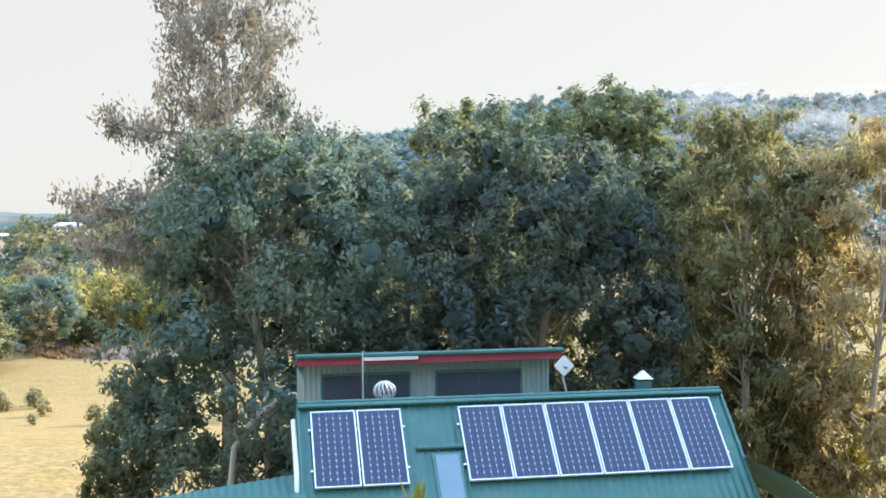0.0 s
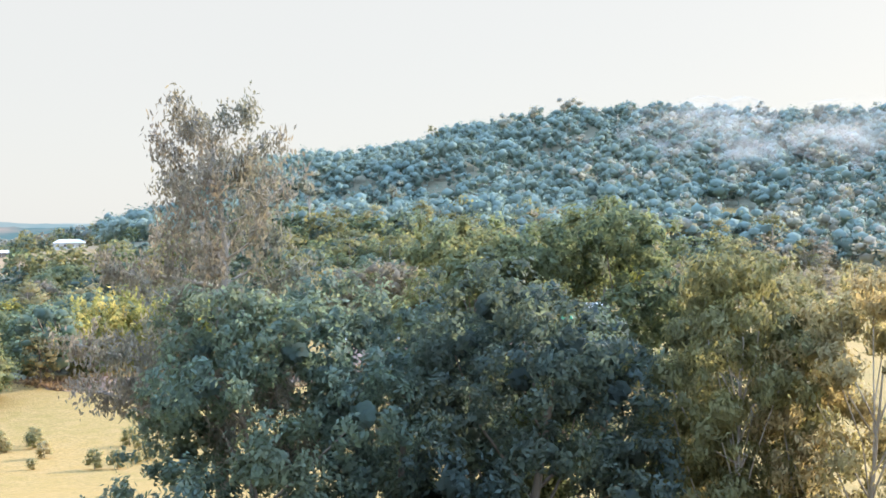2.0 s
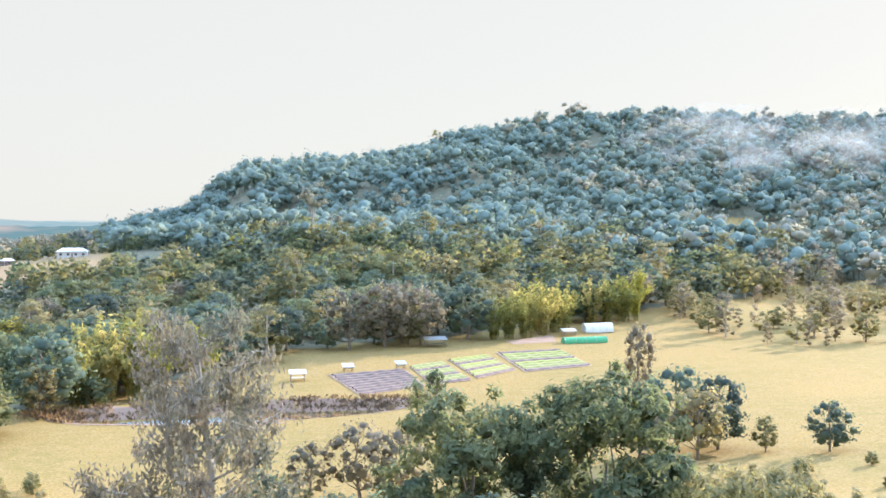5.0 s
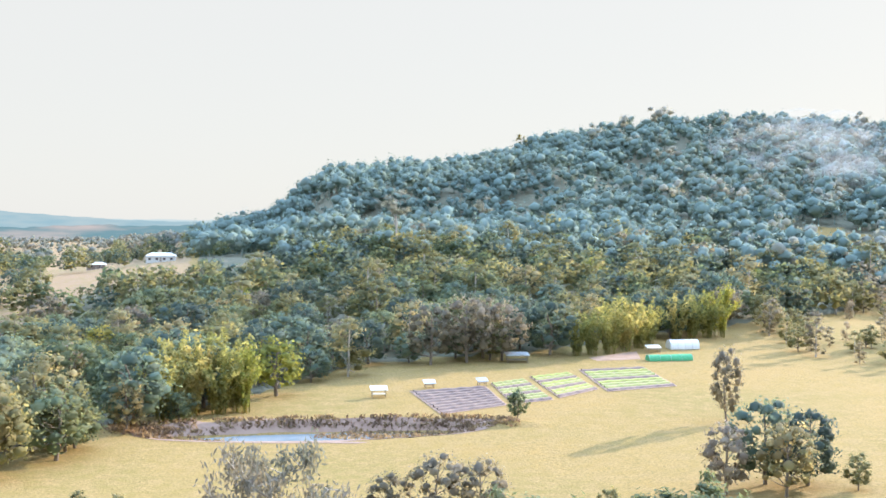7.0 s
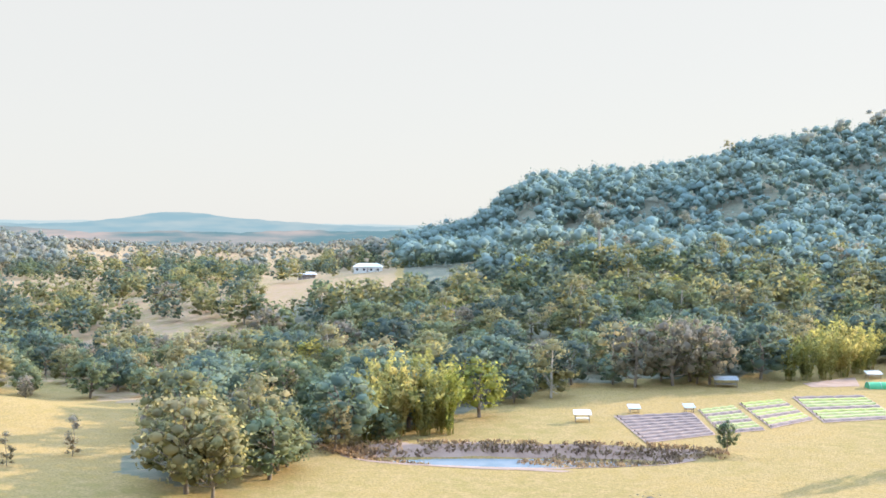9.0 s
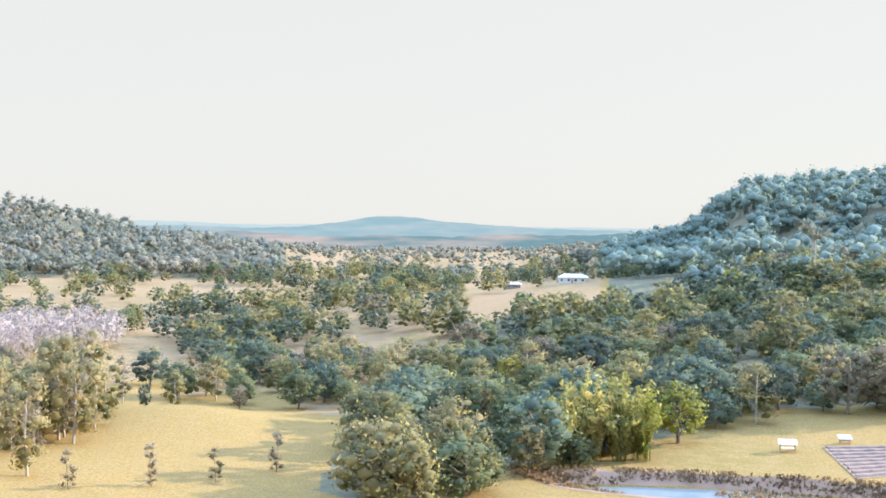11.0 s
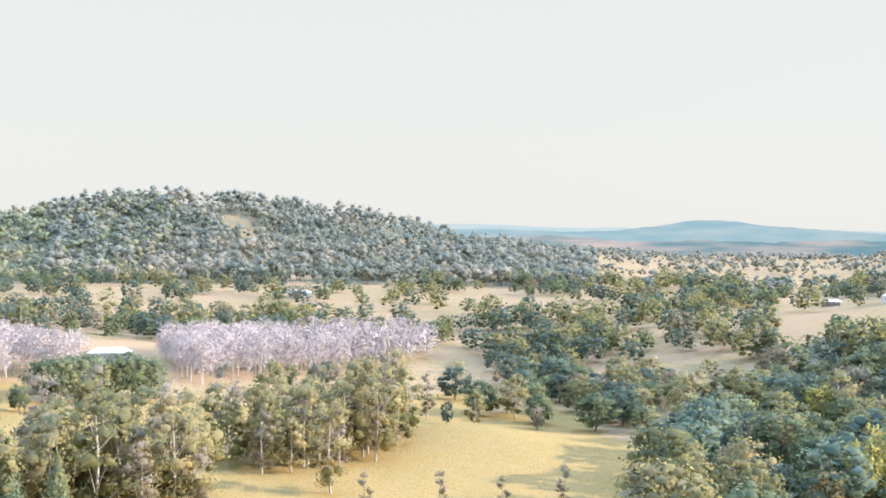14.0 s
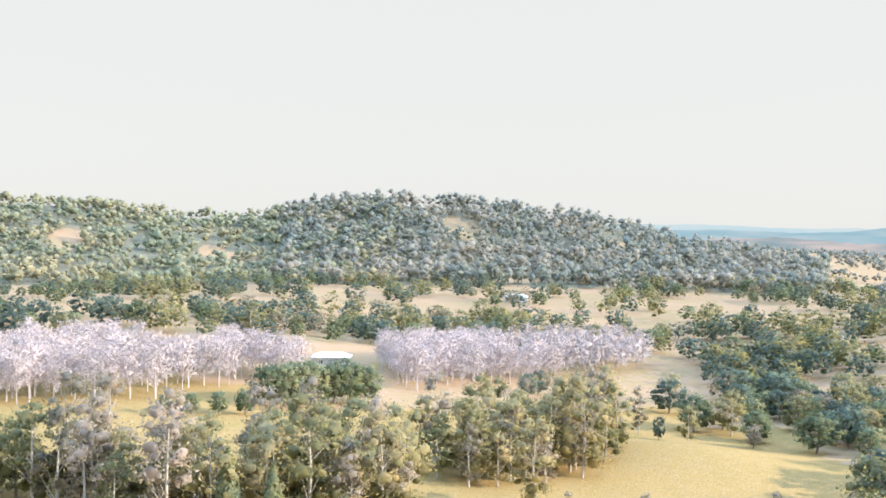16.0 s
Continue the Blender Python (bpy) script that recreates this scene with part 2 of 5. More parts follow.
def dome_clumps(rng, n, height, low, wide, size):
    """Clump centres over an uneven rounded crown, fuller on top than below."""
    mid = low + (height - low) * 0.42
    lobe, got = rng.uniform(0, 6.28, 2), []
    for k in range(n):
        u = -0.75 + 1.7 * (k + 0.5) / n
        w = k * 2.39996 + rng.normal(0, 0.3)
        s = size * rng.uniform(0.7, 1.3)
        reach = (1 + 0.20 * math.sin(2 * w + lobe[0]) + 0.14 * math.sin(3 * w + lobe[1] + 2 * u)) * rng.uniform(0.78, 1.05)
        h = math.sqrt(max(0.04, 1 - u * u)) * max(0.2, wide - s * 0.7) * reach
        z = mid + (u * (height - mid - s * 0.6) if u > 0 else u * (mid - low)) * rng.uniform(0.86, 1.06)
        got.append((h * math.cos(w), h * math.sin(w), z, s, s * rng.uniform(0.7, 0.95)))
    return got


def ground_cover():
    """Dry pasture, with leaf litter and pale paddock where the ground's own layer says so."""
    m = bpy.data.materials.new("pasture_litter_and_paddock")
    m.use_nodes = True
    n, l = m.node_tree.nodes, m.node_tree.links
    p = n["Principled BSDF"]
    p.inputs["Roughness"].default_value = 0.95
    p.inputs["Specular IOR Level"].default_value = 0.1
    co = n.new("ShaderNodeTexCoord")

    def speckle(scale, detail=6):
        t = n.new("ShaderNodeTexNoise")
        t.inputs["Scale"].default_value, t.inputs["Detail"].default_value = scale, detail
        l.new(co.outputs["Object"], t.inputs["Vector"])
        return t.outputs["Fac"]

    def mixed(fac, a, b):
        x = n.new("ShaderNodeMix")
        x.data_type = "RGBA"
        l.new(fac, x.inputs[0])
        for sock, c in ((6, a), (7, b)):
            if isinstance(c, tuple):
                x.inputs[sock].default_value = (*c, 1)
            else:
                l.new(c, x.inputs[sock])
        return x.outputs[2]

    def spread(fac, lo, hi):
        r = n.new("ShaderNodeMapRange")
        r.inputs["From Min"].default_value, r.inputs["From Max"].default_value = lo, hi
        l.new(fac, r.inputs["Value"])
        return r.outputs[0]

    def edge(layer, amount):
        a = n.new("ShaderNodeMath")
        a.operation = "MULTIPLY_ADD"
        a.inputs[1].default_value = amount
        l.new(speckle(0.11), a.inputs[0])
        l.new(layer, a.inputs[2])
        return spread(a.outputs[0], 0.5 + amount * 0.5 - 0.13, 0.5 + amount * 0.5 + 0.13)

    wide, fine, tuft = spread(speckle(0.022), 0.38, 0.62), spread(speckle(0.35), 0.35, 0.68), spread(speckle(2.2, 3), 0.3, 0.75)
    grass = mixed(wide, (0.415, 0.265, 0.100), (0.275, 0.215, 0.076))
    grass = mixed(tuft, mixed(fine, grass, (0.41, 0.275, 0.128)), (0.205, 0.160, 0.058))
    litter = mixed(fine, (0.14, 0.15, 0.105), (0.22, 0.195, 0.135))
    paddock = mixed(wide, (0.335, 0.235, 0.125), (0.240, 0.205, 0.086))
    paddock = mixed(fine, paddock, (0.355, 0.240, 0.162))
    lay, sep = n.new("ShaderNodeAttribute"), n.new("ShaderNodeSeparateColor")
    lay.attribute_name = "cover"
    l.new(lay.outputs["Color"], sep.inputs[0])
    c = mixed(edge(sep.outputs[1], 1.1), grass, paddock)
    c = mixed(edge(sep.outputs[0], 0.9), c, litter)
    l.new(c, p.inputs["Base Color"])
    b = n.new("ShaderNodeBump")
    b.inputs["Strength"].default_value, b.inputs["Distance"].default_value = 1.0, 0.14
    l.new(speckle(2.4), b.inputs["Height"])
    l.new(b.outputs[0], p.inputs["Normal"])
    return m


GROUND_COVER = ground_cover()


# ---- ground ----
RINGS, WEIGHTS = (70, 150, 230, 330, 470, 680), ((6.4, -1.5, 3.9, -0.4, 7.3), (-0.5, -4.8, -1.8, -2.2, 3.8), (3.7, -3.4, 2.9, 2.6, -2.1), (-11.8, 2.0, -23.6, 9.8, -1.3), (-1.9, 3.5, 26.2, -28.4, 17.3), (-4.4, -1.8, -0.3, 7.8, -5.2))
BUMPS = np.array([(-r * math.sin(radians(b)), r * math.cos(radians(b)), 0.34 * r + 8) for k, r in enumerate(RINGS) for b in [c + (12 if k % 2 else 0) - 6 for c in (-24, 0, 24, 48, 72)]])
LEVEL = np.array(WEIGHTS).ravel()
# bearing from north to the west, and height of the crest
FOREST_HILL = ((-60, 0), (-40, 74), (-25, 109), (-16.7, 114), (-11, 122), (-6.4, 122), (-1.4, 106), (2, 85), (6.5, 77), (10.1, 73), (11.9, 49), (13.4, 30), (15.5, 22), (22, 0))
BUSH_HILL = ((30, 0), (37.4, 22), (40.7, 34), (44, 53), (48.6, 66), (54.3, 74), (57.1, 70), (61.9, 52), (64.4, 54), (68.2, 67), (73.3, 67), (90, 54), (110, 0))
# outline of the wood between the gardens and the hill
FRONT_WOOD = [(-76, 160), (-73, 204), (-60, 228), (-42, 278), (-25, 290), (10, 308), (33, 342), (62, 358), (110, 410), (150, 480), (110, 560), (-40, 570), (-120, 500), (-165, 420), (-165, 330), (-125, 240), (-110, 205), (-92, 165)]
POND = (-40.0, 210.8, 30.0, 7.0, 13.0)


def smooth(a, b, x):
    u = np.clip((x - a) / (b - a), 0, 1)
    return u * u * (3 - 2 * u)


def pond_depth(x, y):
    c, s = math.cos(radians(POND[4])), math.sin(radians(POND[4]))
    u, v = (x - POND[0]) * c + (y - POND[1]) * s, -(x - POND[0]) * s + (y - POND[1]) * c
    d = np.sqrt((u / POND[2]) ** 2 + (v / POND[3]) ** 2)
    return d, u, v


def height(x, y):
    x, y = np.asarray(x, float), np.asarray(y, float)
    r, b = np.hypot(x, y), np.degrees(np.arctan2(-x, y))
    z = -4 + sum(a * np.exp(-((x - cx) ** 2 + (y - cy) ** 2) / (2 * s * s)) for a, (cx, cy, s) in zip(LEVEL, BUMPS))
    for crest, near, far in ((FOREST_HILL, 440, 1050), (BUSH_HILL, 860, 1250)):
        h = np.interp(b, [k[0] for k in crest], [k[1] for k in crest])
        u = np.clip((r - near) / (far - near), 0, 2.2)
        up = np.clip(u, 0, 1)
        rise = up ** (1.5 - 0.4 * up)
        if crest is FOREST_HILL:
            bluff = smooth(-6, 2, b)
            rise = rise * (1 - bluff) + bluff * (0.16 * smooth(0.0, 0.36, up) + 0.60 * smooth(0.36, 0.62, up) + 0.24 * smooth(0.6, 1.0, up))
        z = z + h * np.where(u < 1, rise, 1 - 0.35 * (u - 1))
    # low rolling country
    z = z + smooth(120, 500, r) * 1.6 * (np.sin(x / 41 + 1.3 * np.sin(y / 67)) * np.sin(y / 53 + np.sin(x / 71)))
    z = z + smooth(1300, 3200, r) * (4 + 3 * np.sin(b * 0.31 + r / 900))
    z = z + 4.6 * np.exp(-(((x + 166) / 26) ** 2 + ((y - 222) / 24) ** 2))
    d, u, v = pond_depth(x, y)
    z = z - 2.2 * smooth(1.15, 0.75, d) + 0.9 * np.exp(-((d - 1.28) / 0.16) ** 2) * (v > -1)
    return z


def floor_z(x, y):
    return float(height(x, y))


def spot(x, y, turn=0.0, size=1.0, sink=0.05, wide=None):
    return Matrix.LocRotScale((x, y, floor_z(x, y) - sink), Euler((0, 0, radians(turn))), (wide or size, wide or size, size))


def clearing(x, y):
    """Below -0.7 lie the open grassy patches of the far hill."""
    return np.sin(x / 43 + 1.5 * np.sin(y / 57)) * np.sin(y / 37 + 1)


def build_ground():
    rr = [0.0] + sorted(list(4.0 * np.exp(np.arange(0, 300) * 0.0236)) + list(np.arange(190.3, 232, 1.4)))
    bb = np.concatenate([np.arange(-32, 84, 0.42), np.arange(84, 328, 2.6)])
    n = len(bb)
    R, Bg = np.meshgrid(np.array(rr[1:]), np.radians(bb), indexing="ij")
    X, Y = -R * np.sin(Bg), R * np.cos(Bg)
    Z = height(X, Y)
    v = np.concatenate([[(0, 0, floor_z(0, 0))], np.stack([X, Y, Z], -1).reshape(-1, 3)])
    i, j = np.meshgrid(np.arange(len(rr) - 2), np.arange(n), indexing="ij")
    j2 = (j + 1) % n
    q = np.stack([1 + i * n + j, 1 + (i + 1) * n + j, 1 + (i + 1) * n + j2, 1 + i * n + j2], -1).reshape(-1, 4)
    k = np.arange(n)
    t = np.stack([np.zeros(n, int), 1 + k, 1 + (k + 1) % n], -1)
    me = mesh_of("ground", v, q[:, ::-1], t[:, ::-1], GROUND_COVER, smooth=True)
    # leaf litter under the closed woods, pale paddocks far off
    r, b = np.hypot(v[:, 0], v[:, 1]), np.degrees(np.arctan2(-v[:, 0], v[:, 1]))
    ragged = np.sin(v[:, 0] / 7 + np.sin(v[:, 1] / 9)) * 5
    hill = (b > -30) & (b < 16.5) & (r + ragged > 500) & (r < 1300) & ~(np.hypot((v[:, 0] - 160) / 26, (v[:, 1] - 592) / 62) < 1)
    below = np.zeros(len(v), bool)
    back = v * (1 - 9 / np.maximum(r, 20))[:, None] + (4, 0, 0)
    for (x0, y0), (x1, y1) in zip(FRONT_WOOD, FRONT_WOOD[1:] + FRONT_WOOD[:1]):
        cross = (y0 > back[:, 1]) != (y1 > back[:, 1])
        below ^= cross & (back[:, 0] < (x1 - x0) * (back[:, 1] - y0) / ((y1 - y0) or 1) + x0)
    cover = np.zeros((len(v), 4), np.float32)
    cover[:, 0] = hill | below | ((b > 33) & (r + ragged * 4 > 850) & (r < 1400) & (clearing(v[:, 0], v[:, 1]) > -0.72))
    cover[:, 1] = (b > 17) & (r + 3 * ragged > 330 + 40 * np.sin(b / 5))
    cover[:, 3] = 1
    me.color_attributes.new("cover", "FLOAT_COLOR", "POINT").data.foreach_set("color", cover.ravel())
    ob = new("ground", me)
    tagged(ob, "dry golden winter pasture over rolling valley ground", "ground", kind="structure")


build_ground()


# ---- kinds of trees ----
def tree_kind(seed, name, leaf, label, tall, low, wide, clumps, size, count, length, width, trunk=0.22, droop=0.0, bark=BARK, core=0.55, dome=False, lean=0.4):
    rng = np.random.default_rng(seed)
    cl = (dome_clumps if dome else crown_clumps)(rng, clumps, tall, low, wide, size)
    top = thing(name, pose(0, 0, 0), label, "tree")
    tv, tq = limbs(rng, tall * 0.86, trunk, cl, lean)
    part("trunk", mesh_of("trunk", tv, tq, None, bark, smooth=True), None, top)
    v, q, t, nrm = clump_leaves(rng, cl, count, length, width, droop, core)
    part("crown", mesh_of("crown", v, q, t, LEAF[leaf], smooth=True, normals=nrm), None, top)
    return top


def bare_kind(seed, tall):
    rng = np.random.default_rng(seed)
    top = thing("bare_tree", pose(0, 0, 0), "leafless winter tree with fine pink-grey twigs, in a planted stand", "tree", "bare stand")
    pieces = [tube([(0, 0, -0.5), (0.1, 0, tall * 0.5), (0, 0.1, tall * 0.9)], (0.16, 0.10, 0.02), 4)]
    fine, way = [], []
    for k in range(16):
        z = tall * (0.16 + 0.58 * (k + rng.uniform(0, 1)) / 16)
        w = k * 2.39996 + rng.normal(0, 0.3)
        u = (z / tall - 0.16) / 0.58
        ln = tall * (0.26 - 0.12 * u) * rng.uniform(0.85, 1.15)
        e = np.array([math.cos(w) * ln * 0.72, math.sin(w) * ln * 0.72, z + ln * 0.85])
        pieces.append(tube([(0, 0, z), e * (0.6, 0.6, 0) + (0, 0, z + ln * 0.42), e], (0.055, 0.04, 0.012), 3))
        for _ in range(30):
            f = rng.uniform(0.25, 1.08)
            p = np.array([e[0] * f, e[1] * f, z + (e[2] - z) * f])
            fine.append(p + rng.normal(0, 0.5, 3))
            way.append((math.cos(w), math.sin(w), 0.5))
    fine = np.array(fine)
    v, q = leaves(rng, fine, np.array(way) * 0.5 + on_ball(rng, len(fine)) * (1, 1, 0.2), 1.5, 0.13, droop=-0.8)
    tv, tq = joined(pieces)
    part("trunk", mesh_of("trunk", tv, tq, None, LEAF["twig"]), None, top)
    part("crown", mesh_of("crown", v, q, None, LEAF["twig"]), None, top)
    return top


def bamboo_kind(seed, tall, leaf="bamboo"):
    rng = np.random.default_rng(seed)
    top = thing("bamboo_clump", pose(0, 0, 0), "tall clump of bamboo with arching feathery yellow-green plumes", "bamboo", "bamboo clumps")
    stems, pos, out = [], [], []
    for k in range(20):
        w, b0 = rng.uniform(0, 6.28), rng.uniform(0, 1.3)
        far = rng.uniform(0.6, 4.2)
        h = tall * rng.uniform(0.9, 1.05) * (1.0 - 0.11 * far)
        line = [np.array([math.cos(w) * (b0 + far * s ** 2.2), math.sin(w) * (b0 + far * s ** 2.2), h * (s - 0.10 * s ** 4)]) for s in (0, 0.3, 0.6, 0.85, 1)]
        stems.append(tube(line, (0.06, 0.055, 0.045, 0.03, 0.012), 4))
        for _ in range(70):
            s = rng.uniform(0.15, 1.02)
            p = np.array([math.cos(w) * (b0 + far * s ** 2.2), math.sin(w) * (b0 + far * s ** 2.2), h * (s - 0.10 * s ** 4)])
            d = on_ball(rng, 1)[0]
            pos.append(p + d * (0.35 + 0.65 * s) * rng.uniform(0.2, 0.95))
            out.append(d)
    v, q = leaves(rng, np.array(pos), np.array(out), 0.75, 0.36, droop=1.2)
    for sv, sq in stems:
        part("stem", mesh_of("stem", sv, sq, None, LEAF["bamboo"]), None, top)
    part("crown", mesh_of("crown", v, q, None, LEAF[leaf]), None, top)
    return top


def cone_kind(seed, tall, leaf="green"):
    rng = np.random.default_rng(seed)
    top = thing("cypress_tree", pose(0, 0, 0), "dense green cone-shaped cypress", "tree")
    n = 1500
    u = rng.uniform(0, 1, n) ** 1.6
    w = rng.uniform(0, 6.28, n)
    r = tall * 0.24 * (1 - u) ** 0.85 * rng.uniform(0.7, 1.1, n)
    d = np.stack([np.cos(w), np.sin(w), np.full(n, 0.5)], 1)
    pos = np.stack([r * np.cos(w), r * np.sin(w), tall * (0.04 + 0.96 * u)], 1)
    v, q = leaves(rng, pos, d, 0.65, 0.28, droop=-1.0)
    cv, cq = tube([(0, 0, 0.3), (0, 0, tall * 0.3), (0, 0, tall * 0.97)], (tall * 0.06, tall * 0.05, 0.03), 8)
    cv, cq = joined([(v, q), (cv, cq)])
    tv, tq = tube([(0, 0, -0.4), (0, 0, tall * 0.5)], (0.18, 0.1), 6)
    part("trunk", mesh_of("trunk", tv, tq, None, BARK), None, top)
    part("crown", mesh_of("crown", cv, cq, None, LEAF[leaf]), None, top)
    return top


KIND = {}
for twin in ("", "_twin"):
    more = 100 if twin else 0
    KIND.update({
        "gum_a" + twin: tree_kind(1 + more, "gum_tree", "olive", "olive-green gum tree with an uneven feathery crown", 13, 2.2, 3.3, 22, 1.55, 950, 0.50, 0.27, droop=1.0, bark=PALE_BARK),
        "gum_b" + twin: tree_kind(2 + more, "gum_tree", "grey", "grey-green gum tree with a thin upright crown", 14.5, 1.8, 2.7, 22, 1.4, 950, 0.50, 0.26, droop=1.0, bark=PALE_BARK),
        "gum_c" + twin: tree_kind(3 + more, "gum_tree", "olive", "tall olive gum tree with clumped foliage", 16, 3.0, 3.9, 24, 1.75, 1050, 0.54, 0.29, droop=1.0, bark=PALE_BARK),
        "round_a" + twin: tree_kind(4 + more, "broadleaf_tree", "dark", "dense dark green rounded broadleaf tree", 10, 0.8, 4.4, 34, 1.45, 980, 0.50, 0.34, core=0.58, dome=True),
        "round_b" + twin: tree_kind(5 + more, "broadleaf_tree", "green", "leafy green broadleaf tree with a rounded crown", 9, 0.8, 3.8, 32, 1.25, 1050, 0.48, 0.32, core=0.58, dome=True),
        "round_c" + twin: tree_kind(6 + more, "broadleaf_tree", "olive", "olive broadleaf tree with a full crown", 11, 1.0, 4.2, 34, 1.35, 980, 0.50, 0.32, core=0.56, dome=True),
        "greyround" + twin: tree_kind(8 + more, "broadleaf_tree", "grey", "grey-brown broadleaf tree with a dusty crown", 10, 0.8, 3.9, 34, 1.2, 980, 0.48, 0.27, core=0.55, dome=True),
        "bare_a" + twin: bare_kind(12 + more, 15.0),
    })
KIND.update({
    "gold": tree_kind(7, "wattle_tree", "yellow", "bright yellow-green wattle tree", 8.5, 1.0, 3.2, 26, 1.05, 900, 0.44, 0.28, core=0.55, dome=True),
    "shrub": tree_kind(9, "shrub", "olive", "low olive shrub in the dry grass", 4.2, 0.3, 2.0, 13, 0.85, 480, 0.36, 0.20, trunk=0.08, core=0.6, dome=True),
    "sapling": tree_kind(10, "sapling", "grey", "thin grey-green sapling standing in pasture", 7.5, 0.6, 1.2, 13, 0.75, 600, 0.42, 0.18, trunk=0.09, core=0.5),
    "cone": cone_kind(11, 9.0),
    "bamboo": bamboo_kind(14, 13.0),
    "bamboo_y": bamboo_kind(15, 14.0, "yellow"),
})
WANTED = []


def plant(kind, x, y, size=1.0, turn=None, wide=None, rng=random, own=False):
    """Notes a tree of that kind for a place; own: always an object of its own."""
    if kind + "_twin" in KIND and int(x * 7.3 + y * 3.1) % 2:
        kind += "_twin"
    WANTED.append((kind, x, y, size, rng.uniform(0, 360) if turn is None else turn, wide or size, own))


def inside(px, py, poly):
    hit = False
    for (x0, y0), (x1, y1) in zip(poly, poly[1:] + poly[:1]):
        if (y0 > py) != (y1 > py) and px < (x1 - x0) * (py - y0) / (y1 - y0) + x0:
            hit = not hit
    return hit


def wood(poly, gap, kinds, low=0.75, high=1.25, patchy=0.0, scale=60.0, seed=1, keep_off=(), spread=1.25):
    """Plants a patch of the plan on a jittered grid; patchy leaves clearings."""
    rng = random.Random(seed)
    xs, ys = [p[0] for p in poly], [p[1] for p in poly]
    y = min(ys)
    while y < max(ys):
        x = min(xs)
        while x < max(xs):
            px, py = x + rng.uniform(-0.45, 0.45) * gap, y + rng.uniform(-0.45, 0.45) * gap
            k = rng.choices([a for a, _ in kinds], [b for _, b in kinds])[0]
            s = rng.uniform(low, high)
            x += gap
            if not inside(px, py, poly) or any((px - a) ** 2 + (py - b) ** 2 < r * r for a, b, r in keep_off):
                continue
            if patchy and noise.noise((px / scale, py / scale, seed)) < patchy:
                continue
            plant(k, px, py, s, wide=s * spread, rng=rng)
        y += gap


MIXED = (("round_a", 7), ("round_b", 6), ("round_c", 3), ("gum_a", 1.5), ("gold", 0.6), ("greyround", 1))
VALLEY = (("round_a", 6), ("round_c", 3), ("gum_a", 2), ("greyround", 1.5), ("round_b", 5))
# the wood behind the gardens and up to the foot of the hill
wood(FRONT_WOOD, 11.4, MIXED, 0.7, 1.6, seed=3, keep_off=((-150, 480, 45), (-185, 545, 40)))
# scattered trees right of the gardens
wood([(62, 330), (90, 290), (150, 330), (230, 480), (170, 560), (110, 470)], 10.5, (("gum_a", 3), ("gum_b", 4), ("round_c", 2), ("sapling", 5)), 0.5, 1.0, patchy=-0.2, scale=40, seed=4)
# valley trees and hedgerows
wood([(-150, 270), (-185, 300), (-250, 345), (-330, 420), (-520, 560), (-560, 720), (-300, 860), (-200, 700), (-215, 560), (-190, 430), (-165, 340)], 15, VALLEY, 0.75, 1.4, patchy=0.05, scale=55, seed=5)
# trees round the white farmhouse
wood([(-150, 500), (-230, 520), (-290, 640), (-220, 700), (-120, 600)], 17, VALLEY, 0.6, 1.1, patchy=0.05, scale=40, seed=6, keep_off=((-184, 556, 32), (-165, 500, 30)))
# fields left: hedges under the bush hill
wood([(-300, 400), (-330, 240), (-420, 100), (-620, 100), (-800, 300), (-700, 620), (-560, 720), (-480, 560)], 17, VALLEY, 0.7, 1.3, patchy=0.06, scale=60, seed=7)
wood([(-352, 110), (-430, 90), (-490, 250), (-490, 340), (-400, 400), (-352, 250)], 14, VALLEY, 0.8, 1.2, patchy=-0.1, scale=45, seed=17)
wood([(-255, 395), (-330, 385), (-360, 430), (-300, 470), (-240, 440)], 12, VALLEY, 0.8, 1.25, patchy=-0.1, scale=40, seed=19)
# hedges and copses between the paddocks
wood([(-168, 262), (-200, 252), (-235, 262), (-255, 300), (-215, 322), (-168, 300)], 12, VALLEY, 0.6, 1.3, patchy=-0.08, scale=30, seed=31)
wood([(-150, 350), (-195, 360), (-235, 430), (-225, 480), (-180, 440)], 13, VALLEY, 0.6, 1.3, patchy=-0.1, scale=30, seed=32)
wood([(-215, 430), (-300, 520), (-330, 640), (-250, 600), (-235, 500)], 13, VALLEY, 0.6, 1.2, patchy=-0.12, scale=40, seed=33)
# gum rows on the near pasture
GUMS = (("gum_a", 4), ("gum_b", 4), ("gum_c", 3), ("round_c", 1))
wood([(-176, 142), (-160, 144), (-157, 168), (-163, 190), (-176, 206), (-194, 214), (-192, 192), (-181, 165)], 5.8, GUMS, 0.8, 1.35, seed=8, spread=1.0)
wood([(-182, 56), (-140, 78), (-137, 118), (-150, 128), (-166, 112), (-172, 95), (-188, 72)], 6.2, GUMS, 0.85, 1.5, seed=18, spread=1.0)
# leafless plantation
BARE = (("bare_a", 1),)
wood([(-264, 205), (-275, 250), (-295, 310), (-305, 362), (-340, 380), (-340, 300), (-310, 225)], 5.4, BARE, 0.85, 1.1, seed=9)
wood([(-258, 84), (-256, 125), (-272, 140), (-264, 174), (-292, 185), (-318, 160), (-310, 80)], 5.4, BARE, 0.85, 1.1, patchy=-0.3, scale=30, seed=10, keep_off=((-302, 152, 12),))


